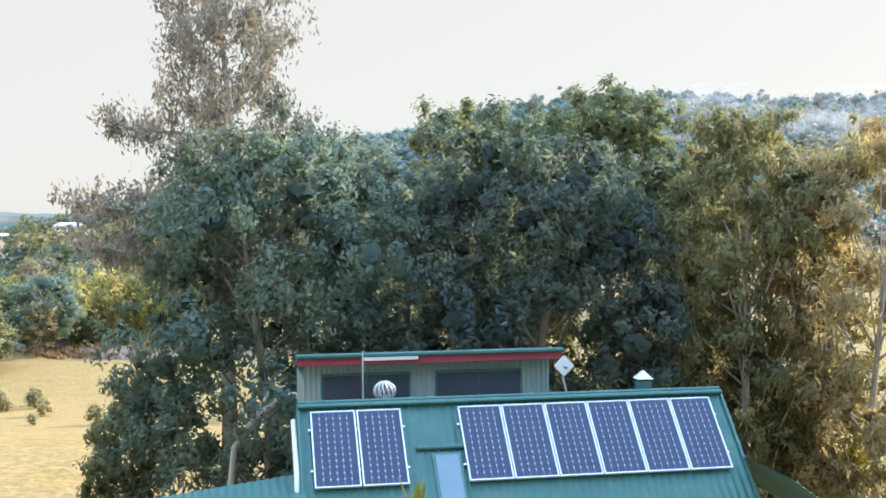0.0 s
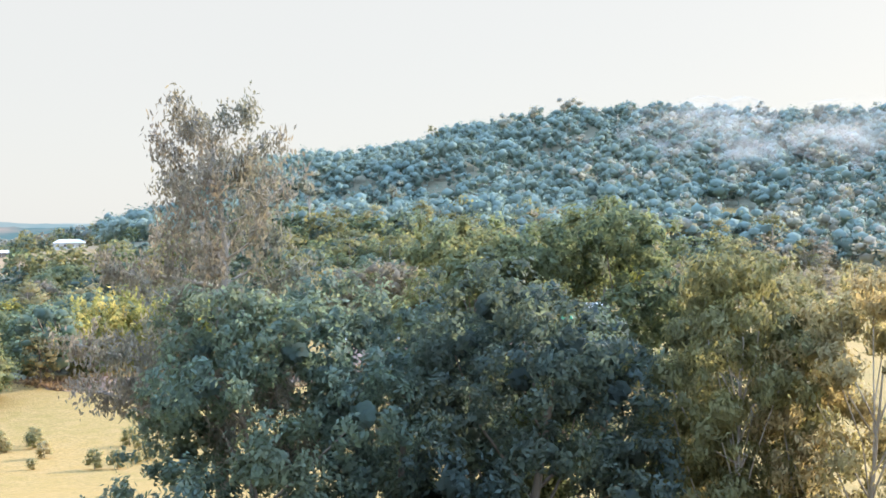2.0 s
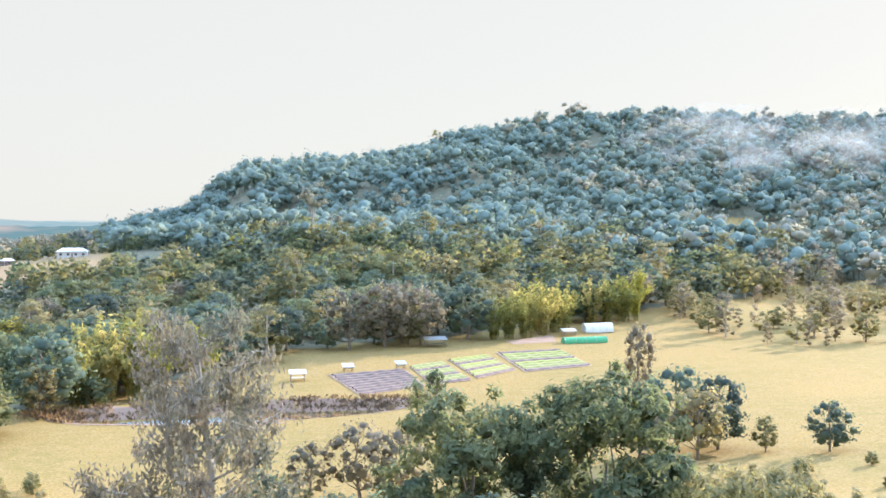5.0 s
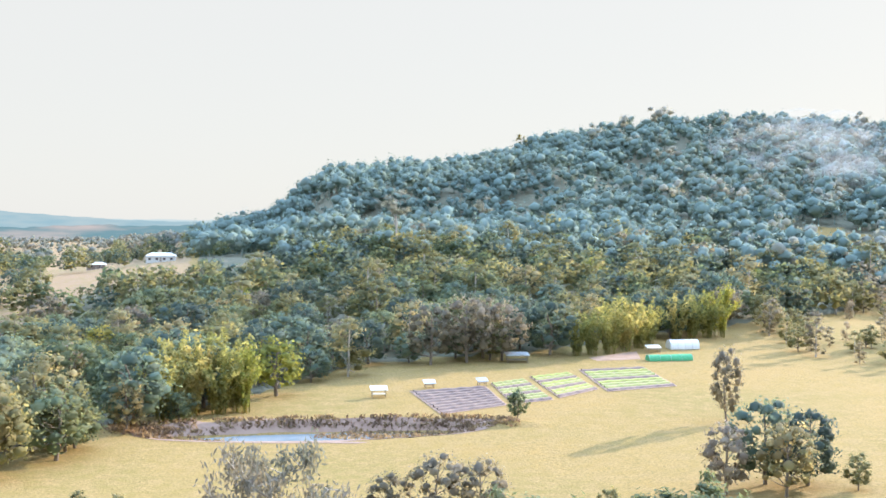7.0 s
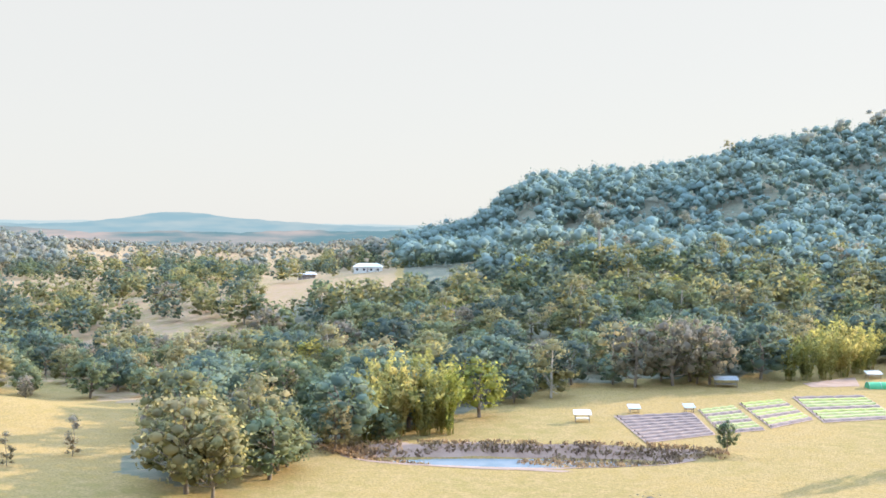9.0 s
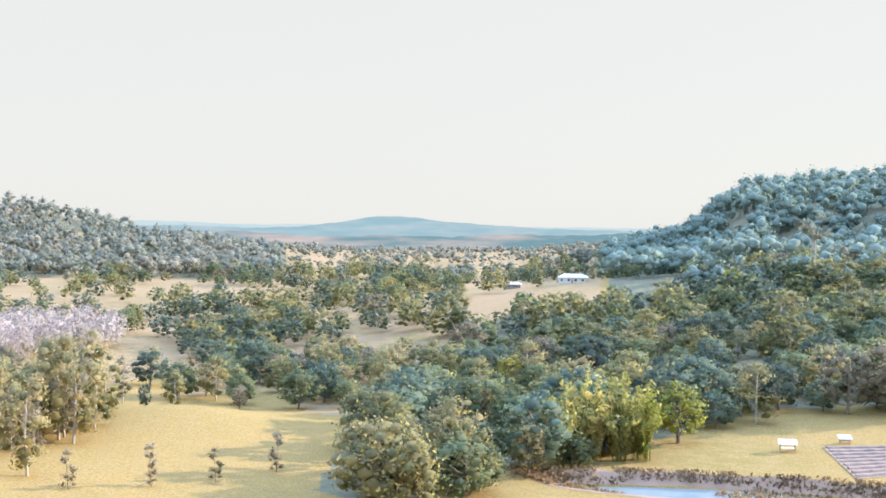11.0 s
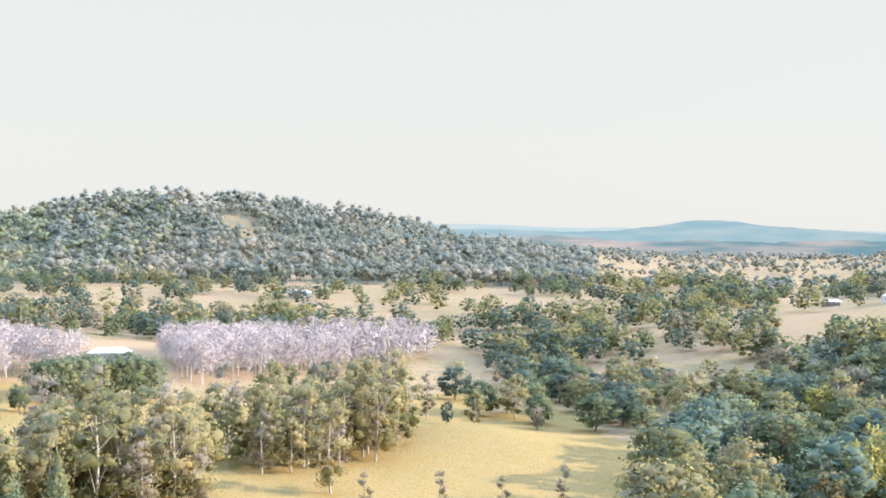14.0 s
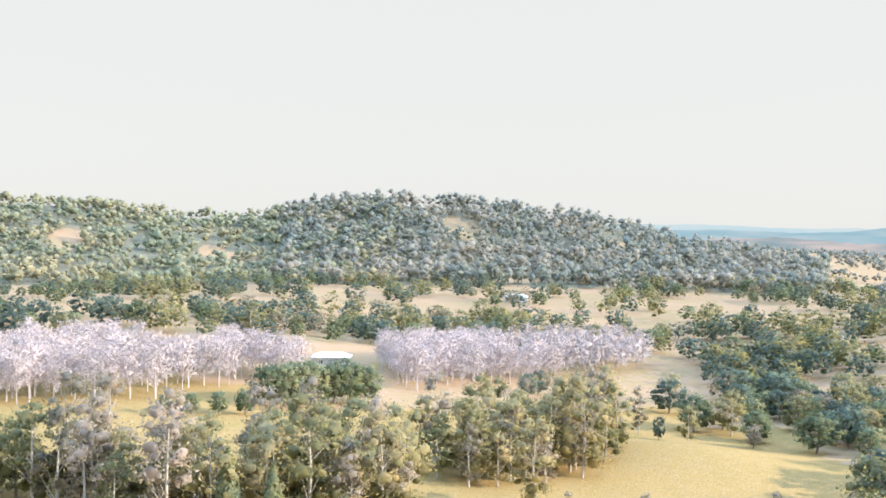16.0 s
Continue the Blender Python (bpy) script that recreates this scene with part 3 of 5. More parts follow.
# ---- far woods ----
def far_wood(name, leaf, label, n, bearings, ranges, tall, seed, cards=40, thin=None, card=1.5, core=0.66, clumps=4, broad=1.0):
    """A hillside of many trees as one mesh: rounded uneven crowns of leaf clumps over short trunks."""
    rng = np.random.default_rng(seed)
    kinds = []
    for k in range(8):
        cl = dome_clumps(rng, clumps, 1.0, 0.20, 0.38 * broad, 0.25 * broad)
        v, q, t, nrm = clump_leaves(rng, cl, cards, card / tall, card * 0.65 / tall, 0.3, core=core)
        tv, tq = tube([(0, 0, -0.1), (0, 0, 0.6)], (0.018, 0.01), 3)
        kinds.append((np.concatenate([v, tv]), np.concatenate([q, tq + len(v)]), t, np.concatenate([nrm, unit(tv * (1, 1, 0.01))])))
    V, Q, T, N, base = [], [], [], [], 0
    for _ in range(n):
        b = rng.uniform(*bearings)
        r = math.sqrt(rng.uniform(ranges[0] ** 2, ranges[1] ** 2))
        x, y = -r * math.sin(radians(b)), r * math.cos(radians(b))
        if thin and thin(x, y, b, r, rng):
            continue
        v, q, t, nrm = kinds[rng.integers(8)]
        s, w = tall * rng.uniform(0.45, 1.0) * rng.uniform(0.8, 1.5), rng.uniform(0, 6.28)
        c, sn = math.cos(w), math.sin(w)
        wide = rng.uniform(0.9, 1.35)
        p = v * (s * wide, s * wide, s)
        V.append(np.stack([p[:, 0] * c - p[:, 1] * sn + x, p[:, 0] * sn + p[:, 1] * c + y, p[:, 2] + floor_z(x, y)], 1))
        N.append(np.stack([nrm[:, 0] * c - nrm[:, 1] * sn, nrm[:, 0] * sn + nrm[:, 1] * c, nrm[:, 2]], 1))
        Q.append(q + base)
        T.append(t + base)
        base += len(p)
    ob = new(name, mesh_of(name, np.concatenate(V), np.concatenate(Q), np.concatenate(T), LEAF[leaf], smooth=True, normals=np.concatenate(N)))
    return tagged(ob, label, "forest", kind="stuff")


def knoll_gap(x, y, b, r, rng):
    return math.hypot((x - 160) / 26, (y - 592) / 62) < 1 or (b > 12.5 and r < 560)


def bush_gap(x, y, b, r, rng):
    return clearing(x, y) < -0.80 and r < 1200


# the leaf colours used here already hold the haze of the distance
far_wood("hill_forest", "blue", "dense forest covering the hill, its leaf colour blued by painted haze", 4000, (-27, 17), (490, 1085), 14.0, 21, cards=46, thin=knoll_gap)
far_wood("hill_gums", "hillgum", "gum trees rising through the hill forest, paled by haze in their colour", 800, (-27, 6), (480, 1085), 17.0, 26, cards=64, broad=0.85, thin=lambda x, y, b, r, rng: knoll_gap(x, y, b, r, rng) or rng.uniform() < (b + 16) / 14)
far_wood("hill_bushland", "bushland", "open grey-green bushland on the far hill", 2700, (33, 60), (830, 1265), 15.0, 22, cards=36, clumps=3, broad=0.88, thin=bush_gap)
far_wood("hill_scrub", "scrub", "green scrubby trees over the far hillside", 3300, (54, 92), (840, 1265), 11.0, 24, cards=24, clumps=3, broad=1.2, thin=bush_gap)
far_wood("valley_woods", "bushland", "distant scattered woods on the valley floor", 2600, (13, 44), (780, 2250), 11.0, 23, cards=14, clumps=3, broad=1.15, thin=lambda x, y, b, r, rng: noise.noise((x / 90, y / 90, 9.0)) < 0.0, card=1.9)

# ---- trees told apart one by one ----
for x, y, s in ((-62, 226, 1.35), (-67, 224, 1.5), (-71, 218, 1.35), (-64, 231, 1.5), (-71, 229, 1.55), (-59, 229, 1.15)):
    plant("bamboo", x, y, s, own=True)
plant("bamboo_y", -57.5, 228, 1.2, own=True)
plant("bamboo", -63, 236, 1.55, own=True)
for x, y, s in ((17, 313, 1.2), (22, 316, 1.35), (27, 322, 1.4), (31, 328, 1.3), (13, 311, 1.1), (25, 329, 1.45), (35, 336, 1.2)):
    plant("bamboo", x, y, s, own=True)
for x, y, s in ((44, 345, 1.3), (49, 348, 1.35), (54, 350, 1.3), (58, 352, 1.4)):
    plant("bamboo_y" if s > 1.36 else "bamboo", x, y, s, own=True)
for x, y, s in ((-25, 291, 1.65), (-16, 295, 1.8), (-7, 299, 1.65), (-12, 302, 1.75)):
    plant("greyround", x, y, s, own=True)
for x, y, s in ((-78, 163, 1.25), (-83, 172, 1.35), (-77, 186, 1.2), (-84, 190, 1.3), (-73, 204, 0.95), (-90, 180, 1.3)):
    plant("round_c", x, y, s, own=True)
plant("gold", -6, 360, 1.15, own=True)
plant("gold", -92, 262, 0.9, own=True)
plant("greyround", 38, 223, 1.55, wide=0.95, own=True)
plant("round_b", -2, 224, 0.72, wide=0.55, own=True)
plant("round_a", 34, 167, 1.3, own=True)
plant("round_a", 39.5, 165, 1.15, own=True)
plant("greyround", 27.5, 161, 1.05, own=True)
plant("round_c", 35, 158, 1.0, own=True)
plant("round_c", 45, 160, 0.5, own=True)
plant("round_a", 53, 157, 0.75, own=True)
for x, y, s in ((-17, 142, 0.8), (-10.5, 141, 1.05), (-5.5, 143, 0.95)):
    plant("greyround", x, y, s, own=True)
plant("round_c", 10, 139, 0.55, wide=0.42, own=True)
plant("cone", -144, 87.5, 1.55, own=True)
plant("cone", -140, 93, 1.35, own=True)
plant("cone", -153, 632, 1.3, own=True)
plant("cone", -148, 640, 1.0, own=True)
plant("round_a", -196, 242, 0.7, wide=0.42, own=True)
for kind, x, y, size in (("round_a", -258, 250, 0.85), ("round_a", -263, 259, 0.85), ("round_a", -250, 275, 1.0), ("round_b", -243, 268, 0.85), ("gum_a", -190, 247, 0.8), ("gum_b", -207, 246, 0.9), ("gum_b", -236, 240, 0.95), ("gum_a", -214, 232, 0.9), ("greyround", -200, 231, 0.6), ("gum_b", -224, 252, 0.9), ("greyround", -180, 262, 0.7)):
    plant(kind, x, y, size, own=True)
plant("gum_c", -143, 149, 1.05, own=True)
plant("gum_c", -9, 1012, 1.35, own=True)
plant("round_c", -152, 299, 1.55, own=True)
plant("round_c", -159, 306, 1.2, own=True)
for k in range(7):
    plant("round_b", -246 - 0.6 * k, 150 + 5.4 * k, 1.3 + 0.08 * (k % 3), own=True)
for k in range(4):
    plant("round_b", -239 + k, 119 + 6.5 * k, 0.6 + 0.05 * k, own=True)
for x, y, s in ((-114, 181, 1.0), (-123, 157, 1.0), (-102, 187, 1.25), (-118, 168, 0.8), (-131, 146, 0.9), (-97, 181, 1.1)):
    plant("sapling", x, y, s, own=True)
wood([(-150, 285), (-190, 296), (-245, 318), (-235, 352), (-165, 345)], 12, VALLEY, 0.8, 1.25, seed=12, keep_off=((-152, 299, 10),))
wood([(-212, 318), (-240, 330), (-300, 372), (-310, 400), (-262, 392), (-222, 352)], 11, (("round_a", 3), ("round_c", 2)), 0.9, 1.2, seed=13)
for k in range(60):
    rng_k = random.Random(900 + k)
    plant("shrub", rng_k.uniform(-60, 60), rng_k.uniform(125, 150), rng_k.uniform(0.3, 0.7))

# those nearest stay trees of their own; the rest are one woodland
SIMPLE = {}


def simple_kind(kind):
    """The crown of a kind as plain arrays, with one leaf in six and each of them larger."""
    if kind not in SIMPLE:
        crown = next(o for o in KIND[kind].children if o.name.startswith("crown")).data
        n = len(crown.vertices)
        v = np.empty(n * 3, np.float32)
        crown.vertices.foreach_get("co", v)
        v = v.reshape(-1, 3)
        at, way, nrm = np.empty(len(crown.loops), np.int32), np.empty(len(crown.loops) * 3, np.float32), np.zeros((n, 3))
        crown.loops.foreach_get("vertex_index", at)
        crown.corner_normals.foreach_get("vector", way)
        nrm[at] = way.reshape(-1, 3)
        faces = [tuple(f.vertices) for f in crown.polygons]
        quads = np.array([f for f in faces if len(f) == 4])
        tris = np.array([f for f in faces if len(f) == 3], int).reshape(-1, 3)
        keep = quads[::6]
        mid = v[keep].mean(1, keepdims=True)
        big = mid + (v[keep] - mid) * 2.2
        tris = tris.reshape(-1, len(BALL_T), 3)[::2].reshape(-1, 3)
        used = np.unique(tris)
        remap = np.zeros(n, int)
        remap[used] = np.arange(len(used)) + len(keep) * 4
        SIMPLE[kind] = (np.concatenate([big.reshape(-1, 3), v[used]]), np.arange(len(keep) * 4).reshape(-1, 4), remap[tris], crown.materials[0], np.concatenate([nrm[keep].reshape(-1, 3), nrm[used]]))
    return SIMPLE[kind]


def settle_trees():
    wanted = sorted(WANTED, key=lambda w: (not w[6], math.hypot(w[1], w[2])))
    count, first, rest = {}, set(), []
    for kind, x, y, size, turn, wide, own in wanted:
        name = KIND[kind].name.split(".")[0]
        top = {"bare_tree": 240, "broadleaf_tree": 285}.get(name, 290)
        if own or (count.get(name, 0) < top and math.hypot(x, y) < 520):
            count[name] = count.get(name, 0) + 1
            m = Matrix.LocRotScale((x, y, floor_z(x, y) - 0.1), Euler((0, 0, radians(turn))), (wide, wide, size))
            copy_thing(KIND[kind], m)
        else:
            rest.append((kind, x, y, size, turn, wide))
    for top in KIND.values():
        for o in (*top.children_recursive, top):
            bpy.data.objects.remove(o)
    V, Q, T, N, QM, TM, mats, base = [], [], [], [], [], [], [], 0
    for kind, x, y, size, turn, wide in rest:
        v, q, t, mat, nrm = SIMPLE[kind]
        if mat not in mats:
            mats.append(mat)
        c, s = math.cos(radians(turn)), math.sin(radians(turn))
        p = v * (wide, wide, size)
        V.append(np.stack([p[:, 0] * c - p[:, 1] * s + x, p[:, 0] * s + p[:, 1] * c + y, p[:, 2] + floor_z(x, y)], 1))
        N.append(np.stack([nrm[:, 0] * c - nrm[:, 1] * s, nrm[:, 0] * s + nrm[:, 1] * c, nrm[:, 2]], 1))
        Q.append(q + base)
        T.append(t + base)
        QM.append(np.full(len(q), mats.index(mat)))
        TM.append(np.full(len(t), mats.index(mat)))
        base += len(p)
    me = mesh_of("valley_woodland", np.concatenate(V), np.concatenate(Q), np.concatenate(T), smooth=True, normals=np.concatenate(N))
    for m in mats:
        me.materials.append(m)
    me.polygons.foreach_set("material_index", np.concatenate(QM + TM).astype(np.int32))
    tagged(new("valley_woodland", me), "mixed green and olive woodland across the valley", "woodland", kind="stuff")


for k in KIND:
    simple_kind(k)
settle_trees()


# ---- near trees behind the house ----
BIG_BALL = ball_of(3)


def dome_tree(seed, name, label, leaf, x, y, tall, low, wide, clumps, size, count, length, width, trunk=0.25, droop=0.6, bark=BARK, fill=0.24, deep=None, tufts=32, tuft=0.42):
    """A tree whose clumps cover an uneven dome, seen near enough to show its leaves."""
    rng = np.random.default_rng(seed)
    mid, up = (tall + low) / 2, (tall - low) / 2 - size * 0.5
    cl = []
    for k in range(clumps):
        u = (k + 0.5) / clumps * 2 - 1
        w = k * 2.39996 + rng.normal(0, 0.25)
        h = math.sqrt(max(0, 1 - u * u)) ** 0.7
        reach = rng.uniform(0.80, 1.0) + 0.12 * math.sin(3 * w + 4 * u + seed)
        s = size * rng.uniform(0.7, 1.3)
        cl.append((wide * h * math.cos(w) * reach, (deep or wide) * h * math.sin(w) * reach, mid + up * u * rng.uniform(0.9, 1.05), s, s * rng.uniform(0.75, 1.0)))
    top = thing(name, spot(x, y), label, "tree")
    tv, tq = limbs(rng, tall * 0.8, trunk, cl, 0.4)
    part("trunk", mesh_of("trunk", tv, tq, None, bark, smooth=True), None, top)
    # small tufts of leaves over every mass of the crown
    per = max(60, int(count / (clumps * tufts)))
    heads, aims = [], []
    for cx, cy, cz, ra, rz in cl:
        d = on_ball(rng, tufts)
        d[:, 2] = np.where(d[:, 2] < -0.4, d[:, 2] * 0.6, d[:, 2])
        heads.append(d * rng.uniform(0.55, 1.08, (tufts, 1)) * (ra, ra, rz) + (cx, cy, cz))
        aims.append(d)
    heads, aims = np.concatenate(heads), np.concatenate(aims)
    n = len(heads) * per
    which = rng.integers(0, len(heads), n)
    sub = on_ball(rng, n)
    pos = heads[which] + sub * rng.uniform(0.2, 1.0, (n, 1)) * tuft * rng.uniform(0.6, 1.3, (len(heads), 1))[which]
    v, q = leaves(rng, pos, sub * 0.8 + aims[which] * 0.7 + (0, 0, 0.25), length, width, droop, 0.45)
    lit = np.repeat(unit(aims[which] * 0.8 + sub * 0.5 + 0.35 * unit(pos - (0, 0, mid)) + rng.normal(0, 0.28, (n, 3))), 4, 0)
    t = None
    if fill:
        cores = []
        for cx, cy, cz, ra, rz in cl:
            bv, bt = BIG_BALL
            cores.append((bv * rng.uniform(0.55, 1.05, (len(bv), 1)) * (ra * fill, ra * fill, rz * fill) + (cx, cy, cz), bt))
        cv, ct = joined(cores)
        t = ct + len(v)
        v = np.concatenate([v, cv])
        lit = np.concatenate([lit, unit(cv - (0, 0, mid))])
    part("crown", mesh_of("crown", v, q, t, LEAF[leaf], smooth=True, normals=lit), None, top)
    return top


dome_tree(31, "broadleaf_tree", "large dark rounded broadleaf tree behind the green shed", "dark", -4.9, 31.5, 13.9, 0.3, 3.3, 34, 1.55, 64000, 0.21, 0.09)
dome_tree(32, "broadleaf_tree", "large dark broadleaf tree towering over the roof", "dark", 2.6, 32.0, 14.4, 0.3, 3.3, 34, 1.55, 64000, 0.21, 0.09)
dome_tree(38, "broadleaf_tree", "dark broadleaf tree filling the gap in the row", "dark", -1.3, 34.5, 13.2, 0.3, 2.8, 26, 1.5, 36000, 0.21, 0.09)
dome_tree(33, "broadleaf_tree", "bright-topped green broadleaf tree among the dark ones", "green", 6.0, 42.6, 15.9, 0.5, 3.3, 38, 1.35, 46000, 0.24, 0.10)
dome_tree(39, "broadleaf_tree", "green broadleaf tree in the back of the row", "green", 1.2, 43.0, 15.5, 0.5, 2.9, 32, 1.3, 36000, 0.24, 0.10)
dome_tree(34, "gum_tree", "olive gum tree with hanging sunlit foliage", "olive", 8.7, 33.0, 14.5, 2.2, 2.2, 62, 0.75, 36000, 0.22, 0.07, trunk=0.13, droop=1.8, bark=PALE_BARK, fill=0.0, tufts=14, tuft=0.36)
dome_tree(35, "gum_tree", "olive gum tree with pale limbs and hanging leaves", "olive", 12.4, 32.0, 14.2, 2.0, 2.7, 70, 0.8, 42000, 0.22, 0.07, trunk=0.13, droop=1.8, bark=PALE_BARK, fill=0.0, tufts=14, tuft=0.38)
dome_tree(40, "gum_tree", "slender gum tree standing behind the others", "olive", 10.6, 37.5, 13.6, 3.2, 2.7, 60, 0.85, 34000, 0.22, 0.075, trunk=0.14, droop=1.5, bark=PALE_BARK, fill=0.3, tufts=14, tuft=0.4)
dome_tree(42, "wattle_tree", "small golden-leaved tree under the gums", "yellow", 11.9, 35.3, 6.6, 1.2, 1.3, 20, 0.6, 7000, 0.2, 0.08, trunk=0.07, fill=0.0, tufts=10, tuft=0.3)
dome_tree(37, "broadleaf_tree", "small olive tree beside the shed", "olive", -9.3, 33.0, 6.0, 0.2, 0.95, 22, 0.6, 9000, 0.2, 0.08, tufts=10, tuft=0.3)
dome_tree(41, "shrub", "low golden-green shrub at the foot of the trees", "bamboo", -11.2, 32.0, 2.6, 0.1, 0.9, 14, 0.5, 5000, 0.2, 0.08, tufts=10, tuft=0.3)


def wispy_tree():
    """A tall sparse gum: ascending limbs with small tufts of hanging leaves and sky between them."""
    rng = np.random.default_rng(36)
    top = thing("gum_tree", spot(-6.5, 33.5, 0, 1.07, wide=1.0), "tall wispy gum tree with sparse drooping leaves", "tree")
    stem = [np.array(p, float) for p in ((0, 0, -0.5), (0.1, 0, 5), (-0.1, 0.1, 9.5), (0.2, 0, 13.5), (-0.2, 0.1, 17.0))]
    pieces, tips = [tube(stem, (0.30, 0.24, 0.18, 0.11, 0.03), 8)], []

    def on_stem(z):
        return np.array([np.interp(z, [p[2] for p in stem], [p[k] for p in stem]) for k in (0, 1)] + [z])

    def limb(start, way, length, r, rise):
        side = np.array([math.cos(way), math.sin(way), 0.0])
        line = [start + side * length * f + np.array([0, 0, length * rise * f ** 1.3]) + rng.normal(0, 0.10, 3) * (f > 0) for f in (0, 0.35, 0.7, 1.0)]
        pieces.append(tube(line, (r, r * 0.75, r * 0.5, 0.012), 5))
        for _ in range(int(4 + length * 2.6)):
            f = rng.uniform(0.3, 1.0)
            p = line[1] + (line[2] - line[1]) * (f - 0.35) / 0.35 if f < 0.7 else line[2] + (line[3] - line[2]) * (f - 0.7) / 0.3
            e = p + np.array([rng.normal(0, 0.4), rng.normal(0, 0.4), rng.uniform(-0.15, 0.6)])
            pieces.append(tube([p, (p + e) / 2, e], (0.02, 0.014, 0.006), 3))
            tips.extend([e, (p + e) / 2 - (0, 0, 0.15)])

    for k in range(30):
        u = (k + rng.uniform(0, 0.8)) / 30
        z = 7.6 + 9.3 * u
        limb(on_stem(z), k * 2.39996 + rng.normal(0, 0.25), (3.1 - 1.7 * u ** 2) * rng.uniform(0.75, 1.1), 0.075 - 0.045 * u, 0.35 + 0.5 * u)
    for z, reach in ((9.2, 4.3), (10.4, 4.9), (12.6, 3.9)):
        limb(on_stem(z), math.pi + rng.normal(0, 0.2), reach, 0.07, 0.16)
    tips = np.array(tips)
    n = len(tips) * 36
    which = rng.integers(0, len(tips), n)
    off = rng.normal(0, 0.15, (n, 3)) * (1, 1, 1.5) * rng.uniform(0.6, 1.3, (len(tips), 1))[which]
    v, q = leaves(rng, tips[which] + off - (0, 0, 0.12), on_ball(rng, n) * (1, 1, 0.3), 0.19, 0.065, droop=1.8)
    tv, tq = joined(pieces)
    part("trunk", mesh_of("trunk", tv, tq, None, PALE_BARK, smooth=True), None, top)
    part("crown", mesh_of("crown", v, q, None, LEAF["wisp"]), None, top)


wispy_tree()


def dead_trunk():
    """A broken bleached trunk with two stubs."""
    top = thing("dead_tree", spot(-4.2, 27.6), "broken bleached dead tree leaning beside the house", "tree")
    v, q = joined([tube([(-1.5, 0.3, -0.4), (-1.3, 0.3, 3.2), (-1.0, 0.1, 5.9), (-0.4, 0, 6.7), (0.1, 0, 7.1)], (0.12, 0.10, 0.08, 0.12, 0.10), 7), tube([(0.1, 0, 7.1), (0.5, 0.1, 7.2), (0.8, 0.1, 7.05)], (0.10, 0.08, 0.05), 6), tube([(-0.4, 0, 6.7), (-0.1, -0.1, 7.3), (0.3, -0.1, 7.45)], (0.06, 0.05, 0.02), 5)])
    part("trunk", mesh_of("trunk", v, q, None, PALE_BARK, smooth=True), None, top)


dead_trunk()


def pale_giant(x, y, grow=1.0):
    rng = np.random.default_rng(51)
    top = thing("gum_tree", spot(x, y, 0, grow), "tall pale-trunked gum standing above the forest", "tree")
    cl = [(rng.normal(0, 2.2), rng.normal(0, 2.2), rng.uniform(15, 22), rng.uniform(1.2, 2.0), rng.uniform(0.9, 1.4)) for _ in range(13)]
    tv, tq = limbs(rng, 20, 0.55, cl, 0.3)
    part("trunk", mesh_of("trunk", tv, tq, None, PALE_BARK, smooth=True), None, top)
    v, q, t, nrm = clump_leaves(rng, cl, 900, 0.8, 0.4, 0.6, core=0.6)
    part("crown", mesh_of("crown", v, q, t, LEAF["hillgum"], smooth=True, normals=nrm), None, top)


pale_giant(-59, 502, 1.35)
pale_giant(-26, 640, 1.15)

# ---- smoke ----
def hill_smoke():
    """Thin smoke drifting over the wooded slope: a few overlapping torn billows."""
    m = bpy.data.materials.new("thin_blue_white_smoke")
    m.use_nodes = True
    n, l = m.node_tree.nodes, m.node_tree.links
    n.clear()
    clear, body, glow, both, mix, out = (n.new("ShaderNode" + k) for k in ("BsdfTransparent", "BsdfDiffuse", "BsdfTranslucent", "AddShader", "MixShader", "OutputMaterial"))
    body.inputs["Color"].default_value = glow.inputs["Color"].default_value = (0.40, 0.42, 0.44, 1)
    co, t, r = n.new("ShaderNodeTexCoord"), n.new("ShaderNodeTexNoise"), n.new("ShaderNodeMapRange")
    t.inputs["Scale"].default_value, t.inputs["Detail"].default_value = 1.3, 5
    r.interpolation_type = "SMOOTHSTEP"
    r.inputs["From Min"].default_value, r.inputs["From Max"].default_value, r.inputs["To Max"].default_value = 0.42, 0.78, 0.22
    l.new(co.outputs["Object"], t.inputs["Vector"])
    l.new(t.outputs["Fac"], r.inputs["Value"])
    l.new(body.outputs[0], both.inputs[0])
    l.new(glow.outputs[0], both.inputs[1])
    l.new(r.outputs[0], mix.inputs[0])
    l.new(clear.outputs[0], mix.inputs[1])
    l.new(both.outputs[0], mix.inputs[2])
    l.new(mix.outputs[0], out.inputs["Surface"])
    rng = np.random.default_rng(91)
    bv, bt = ball_of(4)
    lumps = [1 + 0.22 * noise.noise(Vector(p * 1.7)) + 0.12 * noise.noise(Vector(p * 4.1)) for p in bv]
    me = mesh_of("smoke", bv * np.array(lumps)[:, None], None, bt, m, smooth=True)
    for bearing, r0, z, wide, tall, lean in ((-15.0, 760, 52, 24, 26, -20), (-13.6, 800, 76, 46, 24, -12), (-11.8, 840, 92, 44, 16, -6), (-18.6, 780, 66, 62, 28, 8), (-22.0, 800, 76, 70, 26, 4)):
        ob = new("smoke", me)
        b = radians(bearing)
        ob.matrix_basis = Matrix.LocRotScale((-r0 * math.sin(b), r0 * math.cos(b), z), Euler((0, radians(lean), b)), (wide, 26, tall))
        tagged(ob, "thin pale smoke drifting over the wooded hillside", "smoke", kind="stuff")


hill_smoke()

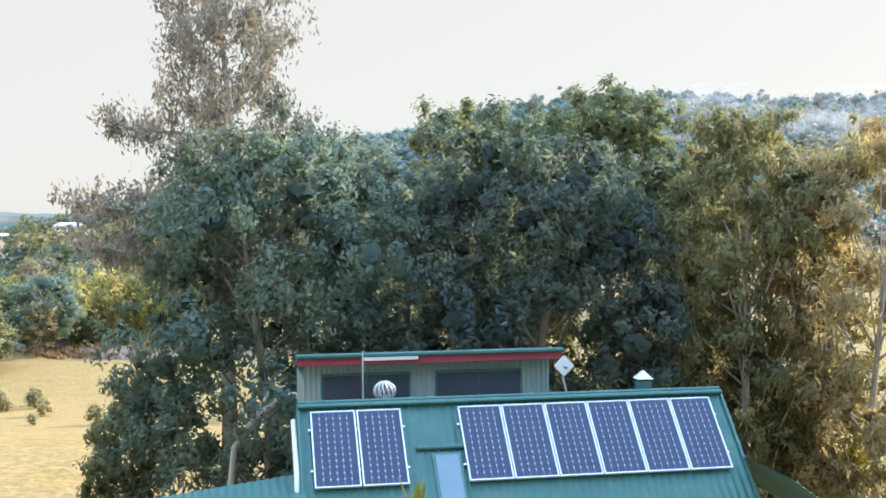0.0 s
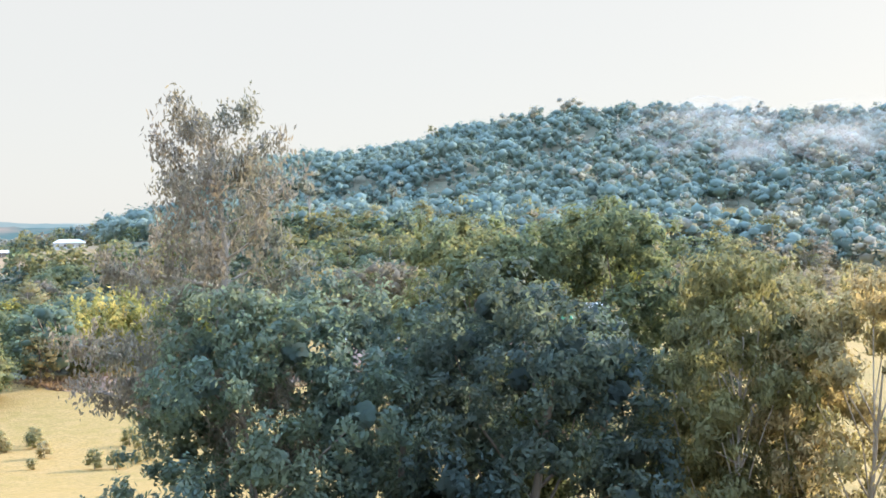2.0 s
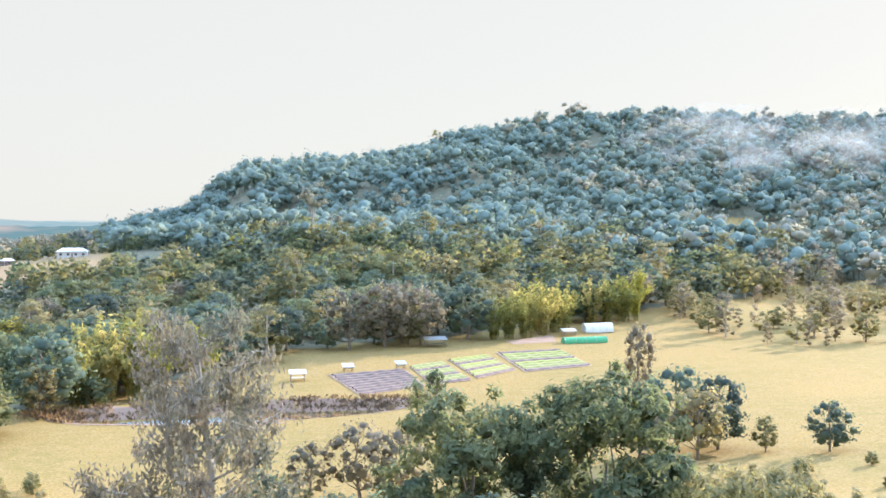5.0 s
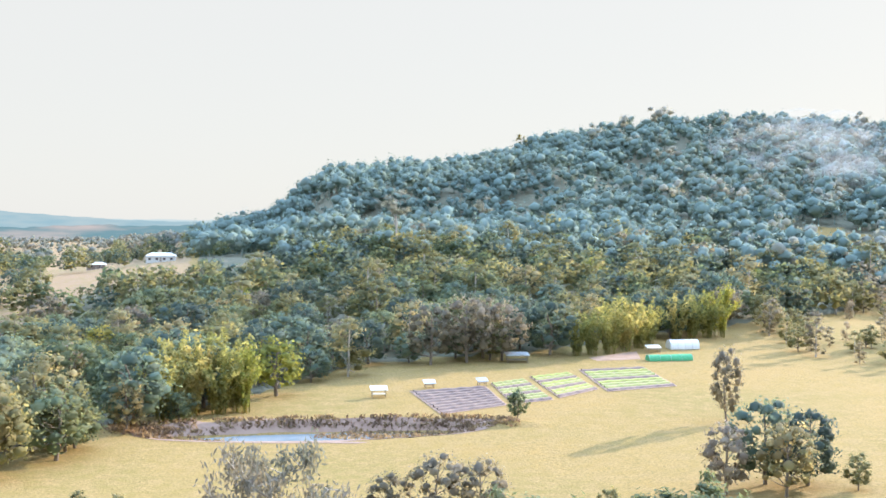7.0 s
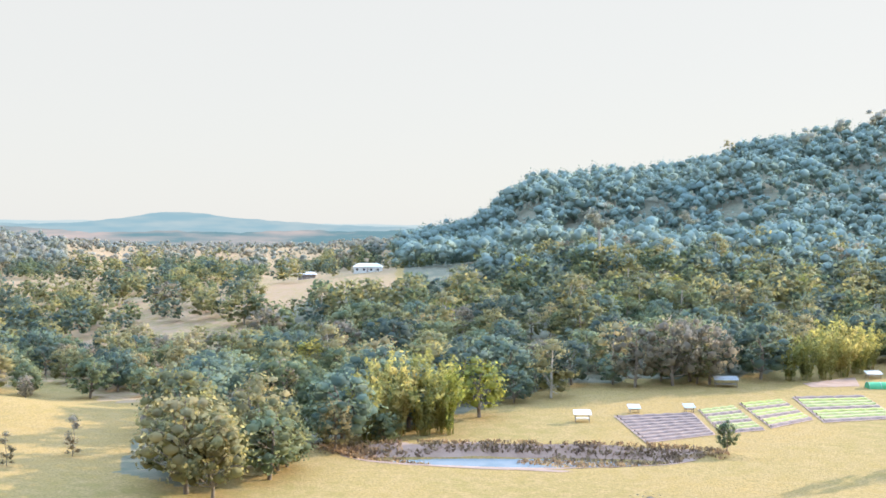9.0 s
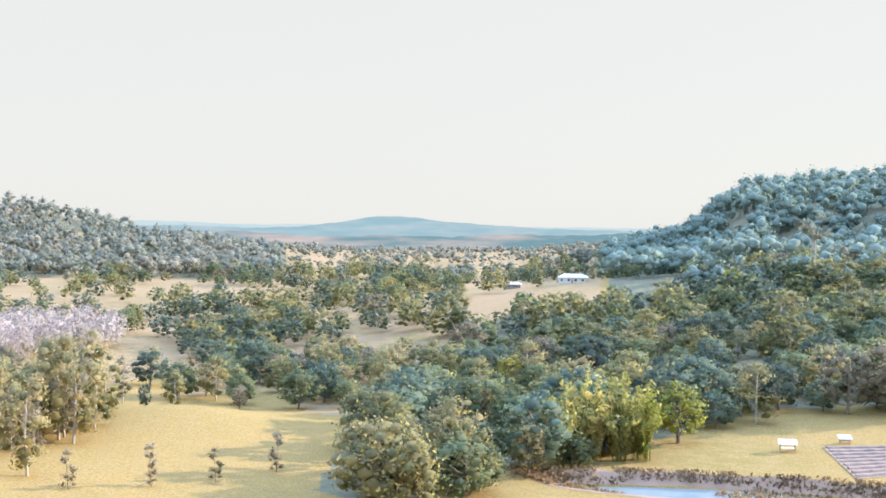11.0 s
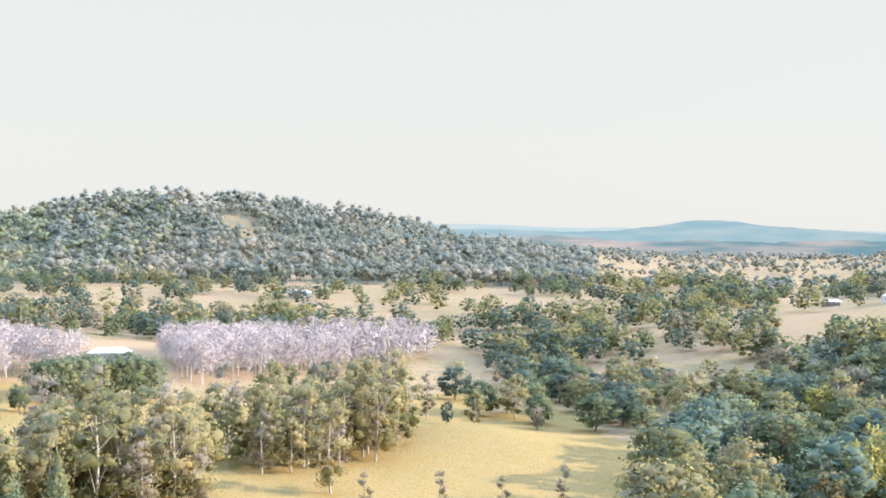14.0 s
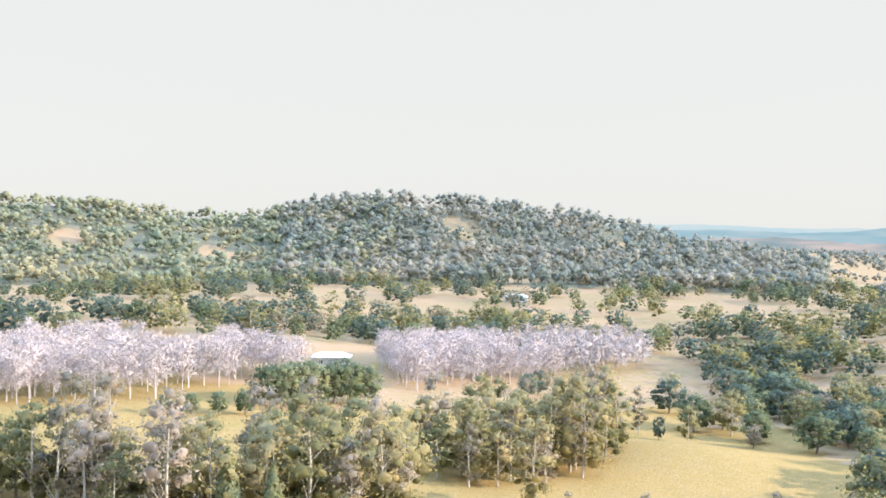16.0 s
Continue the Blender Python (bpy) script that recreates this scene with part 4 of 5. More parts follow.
# ---- distance ----
def distant_ridge(name, r, lift, wave, colour, second, seed, bumps=()):
    """A far range, outside the reach of the valley; its blue haze is painted as a glow."""
    n = 700
    b = np.linspace(-60, 120, n)
    rng = np.random.default_rng(seed)
    z = np.full(n, float(lift))
    for f, a in ((0.13, 1.0), (0.37, 0.6), (0.9, 0.35), (2.6, 0.12), (7.0, 0.09), (19.0, 0.06)):
        z += wave * a * np.sin(b * f + rng.uniform(0, 6.28))
    for c, w, h in bumps:
        z += h * np.exp(-((b - c) / w) ** 2)
    z += np.abs(rng.normal(0, wave * 0.05, n))
    rows = []
    for s, drop in ((0, 0.0), (-60, 0.35), (-220, 1.0)):
        rr = r + s
        rows.append(np.stack([-rr * np.sin(np.radians(b)), rr * np.cos(np.radians(b)), z - drop * (z + 25)], 1))
    v = np.concatenate(rows)
    k = np.arange(n - 1)
    q = np.concatenate([np.stack([i * n + k, i * n + k + 1, (i + 1) * n + k + 1, (i + 1) * n + k], 1) for i in range(2)])
    m = bpy.data.materials.new(name)
    m.use_nodes = True
    nd, lk = m.node_tree.nodes, m.node_tree.links
    nd.clear()
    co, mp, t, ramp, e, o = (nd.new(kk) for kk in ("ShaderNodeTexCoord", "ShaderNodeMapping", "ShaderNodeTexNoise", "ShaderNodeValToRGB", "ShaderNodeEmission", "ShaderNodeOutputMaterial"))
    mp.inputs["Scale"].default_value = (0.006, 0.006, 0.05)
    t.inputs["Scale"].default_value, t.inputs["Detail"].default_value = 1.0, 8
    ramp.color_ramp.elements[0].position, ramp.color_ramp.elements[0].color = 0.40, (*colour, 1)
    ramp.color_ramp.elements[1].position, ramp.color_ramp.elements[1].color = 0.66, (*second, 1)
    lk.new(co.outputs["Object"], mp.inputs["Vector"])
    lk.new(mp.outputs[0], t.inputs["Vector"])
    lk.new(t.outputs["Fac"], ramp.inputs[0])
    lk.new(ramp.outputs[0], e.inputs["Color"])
    # the emission stands in for hazy daylight on the hills, which give no light
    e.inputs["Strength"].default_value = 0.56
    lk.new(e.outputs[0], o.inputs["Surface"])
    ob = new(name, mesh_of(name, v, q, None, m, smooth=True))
    tagged(ob, "range of hills at the edge of the valley, haze painted as a pale blue glow", "distant hills", kind="structure")


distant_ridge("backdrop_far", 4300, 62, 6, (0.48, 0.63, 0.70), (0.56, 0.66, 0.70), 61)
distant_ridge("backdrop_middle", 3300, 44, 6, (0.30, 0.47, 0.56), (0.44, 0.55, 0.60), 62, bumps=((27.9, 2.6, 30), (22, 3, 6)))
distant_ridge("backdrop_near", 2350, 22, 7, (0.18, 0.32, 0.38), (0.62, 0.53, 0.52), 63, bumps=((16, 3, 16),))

# ---- the green shed house with solar panels ----
GREEN_STEEL = material("green_painted_steel", (0.026, 0.118, 0.110), (0.036, 0.140, 0.126), scale=0.9, rough=0.5, bump=0.002, bump_scale=6, third=(0.055, 0.150, 0.132), third_scale=3.0, specular=0.5)
CREAM_STEEL = material("cream_green_corrugated_wall", (0.27, 0.335, 0.30), (0.21, 0.285, 0.26), scale=0.8, rough=0.6)
RED_PAINT = material("dull_red_fascia_paint", (0.32, 0.06, 0.08), (0.25, 0.05, 0.07), scale=2.0, rough=0.6)
CELL = material("dark_blue_solar_cells", (0.014, 0.030, 0.075), (0.020, 0.038, 0.090), scale=3.0, rough=0.3, specular=0.4)
CELL_LINE = material("silver_cell_marks", (0.34, 0.38, 0.43), (0.27, 0.31, 0.36), scale=6, rough=0.4)
ALLOY = material("brushed_aluminium", (0.62, 0.66, 0.70), (0.52, 0.56, 0.60), scale=4, rough=0.35, metal=0.6)
WHITE = material("weathered_white_paint", (0.72, 0.73, 0.72), (0.60, 0.62, 0.61), scale=1.2, rough=0.6)
ZINC = material("galvanised_steel", (0.50, 0.53, 0.54), (0.40, 0.43, 0.45), scale=2.5, rough=0.45, metal=0.5)
DARK_GLASS = material("dark_window_glass", (0.035, 0.040, 0.055), (0.060, 0.050, 0.065), scale=1.2, rough=0.12, specular=0.8)
SKY_GLASS = material("blue_skylight_sheet", (0.10, 0.19, 0.24), (0.13, 0.22, 0.27), scale=1.0, rough=0.2, specular=0.7)
SOIL = material("bare_pinkish_soil", (0.38, 0.265, 0.205), (0.30, 0.205, 0.155), scale=0.3, rough=0.95, bump=0.05, bump_scale=3)
MULCH = material("dark_garden_bed_mulch", (0.20, 0.150, 0.138), (0.26, 0.195, 0.165), scale=0.8, rough=0.95, bump=0.04, bump_scale=5)
CROP = material("pale_green_vegetable_rows", (0.28, 0.31, 0.12), (0.36, 0.35, 0.14), scale=0.7, rough=0.85, bump=0.06, bump_scale=4)
LETTUCE = material("bright_lettuce_rows", (0.36, 0.37, 0.10), (0.28, 0.32, 0.10), scale=0.9, rough=0.8, bump=0.06, bump_scale=4)
NET = material("green_shade_netting", (0.08, 0.36, 0.17), (0.10, 0.42, 0.22), scale=1.2, rough=0.7)
FILM = material("white_tunnel_film", (0.80, 0.81, 0.80), (0.70, 0.72, 0.71), scale=0.6, rough=0.4)
TIMBER = material("grey_weathered_timber", (0.27, 0.23, 0.20), (0.20, 0.17, 0.15), scale=1.5, rough=0.85, stretch=(0.2, 1, 1))
# pale blue-grey base: the sky's reflection is put into the water colour
WATER = material("still_pond_water", (0.20, 0.27, 0.31), (0.25, 0.31, 0.34), scale=0.3, rough=0.22, specular=0.8, bump=0.02, bump_scale=1.5)

ROOF_TAN = math.tan(radians(46))
HOUSE = Matrix.Translation((-2.65, 20.5, 0)) @ Matrix.Rotation(radians(10.7), 4, "Z")


def corrugated(length, depth, pitch, wave, thick=0.012):
    """A corrugated sheet: ridges run along y, over x from 0 to length, z up."""
    n = int(length / pitch * 4)
    xs = np.linspace(0, length, n + 1)
    zs = wave * np.cos(2 * math.pi * xs / pitch)
    v = np.concatenate([np.stack([xs, np.full(n + 1, y), zs + dz], 1) for y, dz in ((0, 0), (depth, 0), (0, -thick), (depth, -thick))])
    m = n + 1
    k = np.arange(n)
    q = [np.stack([k, k + 1, m + k + 1, m + k], 1), np.stack([2 * m + k, 3 * m + k, 3 * m + k + 1, 2 * m + k + 1], 1), np.stack([k, 2 * m + k, 2 * m + k + 1, k + 1], 1), np.stack([m + k, m + k + 1, 3 * m + k + 1, 3 * m + k], 1)]
    return v, np.concatenate(q)


def placed(name, v, q, m, mat, parent, label=""):
    v = np.array([(m @ Vector(p))[:] for p in v])
    return part(name, mesh_of(name, v, q, None, mat), None, parent, label)


def build_house():
    ground_at = floor_z(0, 21)
    top = thing("shed_house", HOUSE, "green corrugated steel house with a raised clerestory and solar panels", "house")
    low = ground_at - 0.6
    part("wall", box(0.1, -2.6, low, 8.0, 2.62, 3.95, 0.02), CREAM_STEEL, top, "cream corrugated lower walls")
    # gable ends under the slopes
    for x in (0.1, 7.9):
        bm = bmesh.new()
        vs = [bm.verts.new(p) for p in ((x, -2.6, 3.96), (x, 2.6, 3.96), (x, 0, 6.60))]
        vs2 = [bm.verts.new((v.co.x + 0.08, v.co.y, v.co.z)) for v in vs]
        bm.faces.new(vs[::-1])
        bm.faces.new(vs2)
        for i in range(3):
            bm.faces.new((vs[i], vs[(i + 1) % 3], vs2[(i + 1) % 3], vs2[i]))
        bmesh.ops.recalc_face_normals(bm, faces=bm.faces)
        part("gable", bm, CREAM_STEEL, top)
    # the steep front and back slopes
    run = 4.3
    v, q = corrugated(8.1, run, 0.152, 0.012)
    front = Matrix.Translation((0, 0, 6.70)) @ Matrix.Rotation(radians(46), 4, "X") @ Matrix.Translation((0, -run, 0))
    placed("roof", v, q, front, GREEN_STEEL, top, "steep green corrugated roof slope")
    back = Matrix.Translation((0, 0, 6.70)) @ Matrix.Rotation(radians(-46), 4, "X")
    placed("roof", v, q, back, GREEN_STEEL, top)
    bm = box(-0.05, -0.16, 6.66, 8.15, 0.16, 6.74, 0.03)
    add_box(bm, -0.05, -0.05, 6.72, 8.15, 0.05, 6.78, 0.02)
    part("ridge_cap", bm, GREEN_STEEL, top)
    # barge boards along the ends of the slope
    for x in (-0.06, 8.10):
        bm = box(x, -run, -0.10, x + 0.06, 0, 0.05, 0.01)
        bm.transform(Matrix.Translation((0, 0, 6.70)) @ Matrix.Rotation(radians(46), 4, "X"))
        part("barge_board", bm, GREEN_STEEL, top)
    # side lean-to roofs
    v, q = corrugated(3.2, 4.6, 0.152, 0.010)
    placed("side_roof", v, q, Matrix.Translation((0.0, 0.2, 5.42)) @ Matrix.Rotation(radians(-7), 4, "Y") @ Matrix.Rotation(radians(180), 4, "Z"), GREEN_STEEL, top, "low green verandah roof")
    placed("side_roof", v, q, Matrix.Translation((8.12, -3.0, 5.62)) @ Matrix.Rotation(radians(36), 4, "Y"), GREEN_STEEL, top, "low green verandah roof")
    for x, y in ((-2.9, -4.0), (-2.9, 0.0)):
        part("post", box(x, y, low, x + 0.1, y + 0.1, 5.0), TIMBER, top)
    for y in (-2.9, 1.2):
        part("post", box(10.4, y, low, 10.5, y + 0.1, 3.85), TIMBER, top)
    # clerestory
    cl = part("clerestory", box(0.25, 2.66, 3.9, 5.45, 5.2, 6.78), CREAM_STEEL, top, "cream corrugated clerestory box")
    v, q = corrugated(5.2, 1.5, 0.11, 0.014)
    wall = Matrix.Translation((0.25, 2.63, 5.70)) @ Matrix.Rotation(radians(90), 4, "X")
    placed("cladding", v, q, wall, CREAM_STEEL, cl)
    v, q = corrugated(5.5, 3.2, 0.152, 0.010)
    placed("top_roof", v, q, Matrix.Translation((0.1, 2.25, 7.36)) @ Matrix.Rotation(radians(-8), 4, "X"), GREEN_STEEL, top, "flat green clerestory roof")
    part("fascia", box(0.08, 2.20, 7.13, 5.62, 2.25, 7.31, 0.01), RED_PAINT, top, "dull red fascia board")
    part("gutter", box(0.06, 2.10, 7.30, 5.64, 2.26, 7.38, 0.02), GREEN_STEEL, top)
    for x0, x1 in ((0.64, 2.42), (3.02, 4.80)):
        win = part("window", box(x0 - 0.04, 2.58, 6.22, x1 + 0.04, 2.62, 6.92, 0.01), GREEN_STEEL, top, "dark louvre window under the eave")
        half = (x0 + x1) / 2
        for a, b in ((x0, half - 0.02), (half + 0.02, x1)):
            part("pane", box(a, 2.55, 6.27, b, 2.578, 6.87), DARK_GLASS, win)
    # gutter pipe
    v, q = tube([(-0.12, -0.1, 6.45), (-0.12, -1.0, 5.7), (-0.12, -1.4, 5.0), (-0.12, -1.4, low)], (0.05, 0.05, 0.05, 0.05), 8)
    part("downpipe", mesh_of("downpipe", v, q, None, WHITE, True), None, top, "white plastic downpipe")
    # skylight low on the slope
    slope = Matrix.Translation((0, 0, 6.70)) @ Matrix.Rotation(radians(46), 4, "X")
    bm = box(2.02, -1.08, 0.0, 3.02, -0.98, 0.09, 0.02)
    bm.transform(slope)
    part("flashing", bm, GREEN_STEEL, top)
    bm = box(2.28, -3.1, 0.012, 2.82, -1.16, 0.07, 0.01)
    bm.transform(slope)
    sk = part("skylight", bm, GREEN_STEEL, top, "blue skylight sheet in a green frame")
    bm = box(2.34, -3.04, 0.072, 2.76, -1.22, 0.078)
    bm.transform(slope)
    part("pane", bm, SKY_GLASS, sk)
    # bar on the fascia and aerial
    part("fascia_bar", box(1.42, 2.12, 7.22, 2.55, 2.18, 7.30, 0.01), WHITE, top, "white box on the fascia")
    v, q = tube([(1.38, 1.9, 5.6), (1.38, 1.9, 7.45)], (0.018, 0.018), 6)
    part("aerial", mesh_of("aerial", v, q, None, ZINC, True), None, top)


def solar_panel():
    w, h = 0.81, 1.58
    top = thing("solar_panel", pose(0, 0, 0), "framed dark blue solar panel on the green roof", "solar panel", "solar panels")
    part("cell_sheet", box(0.02, 0.02, 0.0, w - 0.02, h - 0.02, 0.030), CELL, top)
    bm = bmesh.new()
    for a in ((0, 0, -0.01, w, 0.03, 0.04), (0, h - 0.03, -0.01, w, h, 0.04), (0, 0.03, -0.01, 0.03, h - 0.03, 0.04), (w - 0.03, 0.03, -0.01, w, h - 0.03, 0.04)):
        add_box(bm, *a, 0.004)
    part("frame", bm, ALLOY, top, "aluminium frame")
    bm = bmesh.new()
    cx, cy = (w - 0.07) / 6, (h - 0.07) / 12
    for i in range(1, 6):
        for j in range(1, 12):
            x, y = 0.035 + i * cx, 0.035 + j * cy
            r = 0.017
            vs = [bm.verts.new((x + a, y + b, 0.0325)) for a, b in ((r, 0), (0, r * 1.9), (-r, 0), (0, -r * 1.9))]
            bm.faces.new(vs)
    for i in range(1, 6):
        add_box(bm, 0.033 + i * cx, 0.03, 0.0306, 0.037 + i * cx, h - 0.03, 0.0316)
    part("cell_grid", bm, CELL_LINE, top)
    for y in (0.35, 1.2):
        part("rail", box(-0.05, y, -0.06, w + 0.05, y + 0.04, -0.012), ALLOY, top)
    return top


build_house()
slope = HOUSE @ Matrix.Translation((0, 0, 6.70)) @ Matrix.Rotation(radians(46), 4, "X")
first = solar_panel()
for k, u in enumerate((0.17, 1.005, 2.88, 3.705, 4.53, 5.355, 6.18, 7.005)):
    m = slope @ Matrix.Translation((u, -0.22 - 1.58, 0.085))
    if k == 0:
        first.matrix_basis = m
    else:
        copy_thing(first, m)


def roof_vent():
    top = thing("roof_vent", HOUSE @ Matrix.Translation((1.62, 0.42, 6.50)), "round spinning roof vent with curved metal vanes", "roof vent")
    v, q = tube([(0, 0, -0.25), (0, 0, 0.18)], (0.13, 0.13), 12)
    part("neck", mesh_of("neck", v, q, None, ZINC, True), None, top)
    for k in range(14):
        w = 2 * math.pi * k / 14
        line = [(0.20 * math.sin(s) * math.cos(w + 0.25 * math.cos(s)), 0.20 * math.sin(s) * math.sin(w + 0.25 * math.cos(s)), 0.36 - 0.17 * math.cos(s)) for s in np.linspace(0.25, 2.85, 7)]
        v, q = tube(line, [0.022] * 7, 4)
        part("vane", mesh_of("vane", v, q, None, ZINC, True), None, top)
    v, q = tube([(0, 0, 0.50), (0, 0, 0.54), (0, 0, 0.55)], (0.09, 0.07, 0.01), 12)
    part("cap", mesh_of("cap", v, q, None, ZINC, True), None, top)


def chimney_cowl():
    top = thing("flue", HOUSE @ Matrix.Translation((6.75, 0.45, 6.20)), "square metal flue with a pale peaked cowl", "chimney")
    part("shaft", box(-0.13, -0.13, -0.3, 0.13, 0.13, 0.68, 0.01), GREEN_STEEL, top)
    bm = bmesh.new()
    bmesh.ops.create_cone(bm, cap_ends=True, segments=4, radius1=0.22, radius2=0.02, depth=0.16, matrix=Matrix.Translation((0, 0, 0.80)) @ Matrix.Rotation(radians(45), 4, "Z"))
    part("cowl", bm, WHITE, top, "pale peaked cowl")


def aerial_panel():
    top = thing("antenna", HOUSE @ Matrix.Translation((5.62, 2.0, 5.6)), "pale diamond-shaped grid antenna on a bent pole", "antenna")
    v, q = tube([(0, 0, -0.3), (0.02, 0, 0.9), (-0.04, 0, 1.15), (-0.04, 0, 1.55)], (0.025,) * 4, 6)
    part("pole", mesh_of("pole", v, q, None, ZINC, True), None, top)
    bm = box(-0.16, -0.03, -0.16, 0.16, 0.0, 0.16, 0.02)
    bm.transform(Matrix.Translation((-0.04, -0.05, 1.42)) @ Matrix.Rotation(radians(45), 4, "Y"))
    part("panel", bm, WHITE, top)
    v, q = tube([(-0.04, -0.08, 1.42), (-0.04, -0.22, 1.40)], (0.012, 0.03), 6)
    part("feed", mesh_of("feed", v, q, None, ZINC, True), None, top)


roof_vent()
chimney_cowl()
aerial_panel()


def spike_plant(x, y, tall):
    rng = np.random.default_rng(77)
    top = thing("spiky_plant", spot(x, y), "tall plant with upright yellow leaf tips before the roof", "plant")
    v, q = tube([(0, 0, -0.3), (0, 0, tall - 0.6)], (0.07, 0.05), 6)
    part("stem", mesh_of("stem", v, q, None, BARK), None, top)
    pieces = []
    for k in range(26):
        w, s = rng.uniform(0, 6.28), rng.uniform(0.05, 0.30)
        a = np.array([0, 0, tall - 0.65])
        e = a + (math.cos(w) * s, math.sin(w) * s, rng.uniform(0.45, 0.75))
        pieces.append(tube([a, (a + e) / 2 + (0, 0, 0.05), e], (0.018, 0.022, 0.003), 4))
    v, q = joined(pieces)
    part("blades", mesh_of("blades", v, q, None, LEAF["yellow"]), None, top)


spike_plant(-0.42, 16.0, 6.35 - floor_z(-0.42, 16.0))

# ---- pond ----
def build_pond():
    c, s = math.cos(radians(POND[4])), math.sin(radians(POND[4]))
    z = floor_z(POND[0], POND[1]) + 0.75
    bm = bmesh.new()
    rim = []
    for k in range(64):
        w = 2 * math.pi * k / 64
        u, v = POND[2] * 0.95 * math.cos(w), POND[3] * 0.95 * math.sin(w)
        rim.append(bm.verts.new((POND[0] + u * c - v * s, POND[1] + u * s + v * c, z)))
    bm.faces.new(rim)
    me = bpy.data.meshes.new("water")
    bm.to_mesh(me)
    bm.free()
    me.materials.append(WATER)
    tagged(new("water", me), "still glossy farm pond, the pale sky reflection painted into its colour", "water", kind="structure")
    # reeds and dead growth along the banks
    rng = np.random.default_rng(81)
    pos = []
    for _ in range(5200):
        w = rng.uniform(0, 6.28)
        if math.sin(w) < -0.15:
            continue
        d = rng.uniform(0.98, 1.32)
        u, v = POND[2] * d * math.cos(w), POND[3] * d * math.sin(w)
        x, y = POND[0] + u * c - v * s, POND[1] + u * s + v * c
        if noise.noise((x / 5, y / 5, 2.0)) < rng.uniform(-0.5, 0.35):
            continue
        pos.append((x, y, floor_z(x, y) + rng.uniform(0.2, 0.5)))
    # the shallow east end is choked with reeds, and so is the western tip
    for _ in range(2600):
        u, v = rng.uniform(-1.05, 1.05), rng.uniform(-0.95, 0.95)
        if -0.62 < u + 0.12 * math.sin(5 * v) < 0.12 or u * u + v * v > 1.1:
            continue
        x, y = POND[0] + POND[2] * u * c - POND[3] * v * s, POND[1] + POND[2] * u * s + POND[3] * v * c
        pos.append((x, y, max(floor_z(x, y), z) + rng.uniform(0.1, 0.45)))
    pos = np.array(pos)
    v, q = leaves(rng, pos, on_ball(rng, len(pos)) * (1, 1, 0.3), 0.95, 0.42, droop=-1.2)
    # bare trodden soil round the rim
    bm, rings = bmesh.new(), []
    for k in range(97):
        w = 2 * math.pi * k / 96
        wide = 1.30 + 0.10 * math.sin(3 * w + 1) + 0.06 * math.sin(7 * w)
        ring = []
        for d in (0.90, 1.0, 1.1, 1.2, wide):
            u2, v2 = POND[2] * (1 + (d - 1) * 0.45) * math.cos(w), POND[3] * d * math.sin(w)
            x, y = POND[0] + u2 * c - v2 * s, POND[1] + u2 * s + v2 * c
            ring.append(bm.verts.new((x, y, floor_z(x, y) + 0.07)))
        rings.append(ring)
    for r0, r1 in zip(rings, rings[1:]):
        for i in range(4):
            bm.faces.new((r0[i], r0[i + 1], r1[i + 1], r1[i]))
    bmesh.ops.recalc_face_normals(bm, faces=bm.faces)
    if sum(f.normal.z for f in bm.faces) < 0:
        bmesh.ops.reverse_faces(bm, faces=bm.faces)
    me = bpy.data.meshes.new("pond_bank")
    bm.to_mesh(me)
    bm.free()
    me.materials.append(SOIL)
    tagged(new("pond_bank", me), "bare trodden pinkish soil round the farm pond", "bank", kind="structure")
    tagged(new("reeds", mesh_of("reeds", v, q, None, LEAF["reed"])), "brown reeds and dead growth along the pond bank", "reeds", kind="stuff")


build_pond()


# ---- vegetable gardens ----
def draped(bm, corners, rise, steps=8):
    """A patch between four corners that follows the ground, a little above it."""
    grid = []
    for i in range(steps + 1):
        row = []
        for j in range(steps + 1):
            a, b = i / steps, j / steps
            x = (corners[0][0] * (1 - a) + corners[1][0] * a) * (1 - b) + (corners[3][0] * (1 - a) + corners[2][0] * a) * b
            y = (corners[0][1] * (1 - a) + corners[1][1] * a) * (1 - b) + (corners[3][1] * (1 - a) + corners[2][1] * a) * b
            row.append(bm.verts.new((x, y, floor_z(x, y) + rise)))
        grid.append(row)
    for i in range(steps):
        for j in range(steps):
            bm.faces.new((grid[i][j], grid[i + 1][j], grid[i + 1][j + 1], grid[i][j + 1]))
    bmesh.ops.recalc_face_normals(bm, faces=bm.faces)
    if sum(f.normal.z for f in bm.faces) < 0:
        bmesh.ops.reverse_faces(bm, faces=bm.faces)


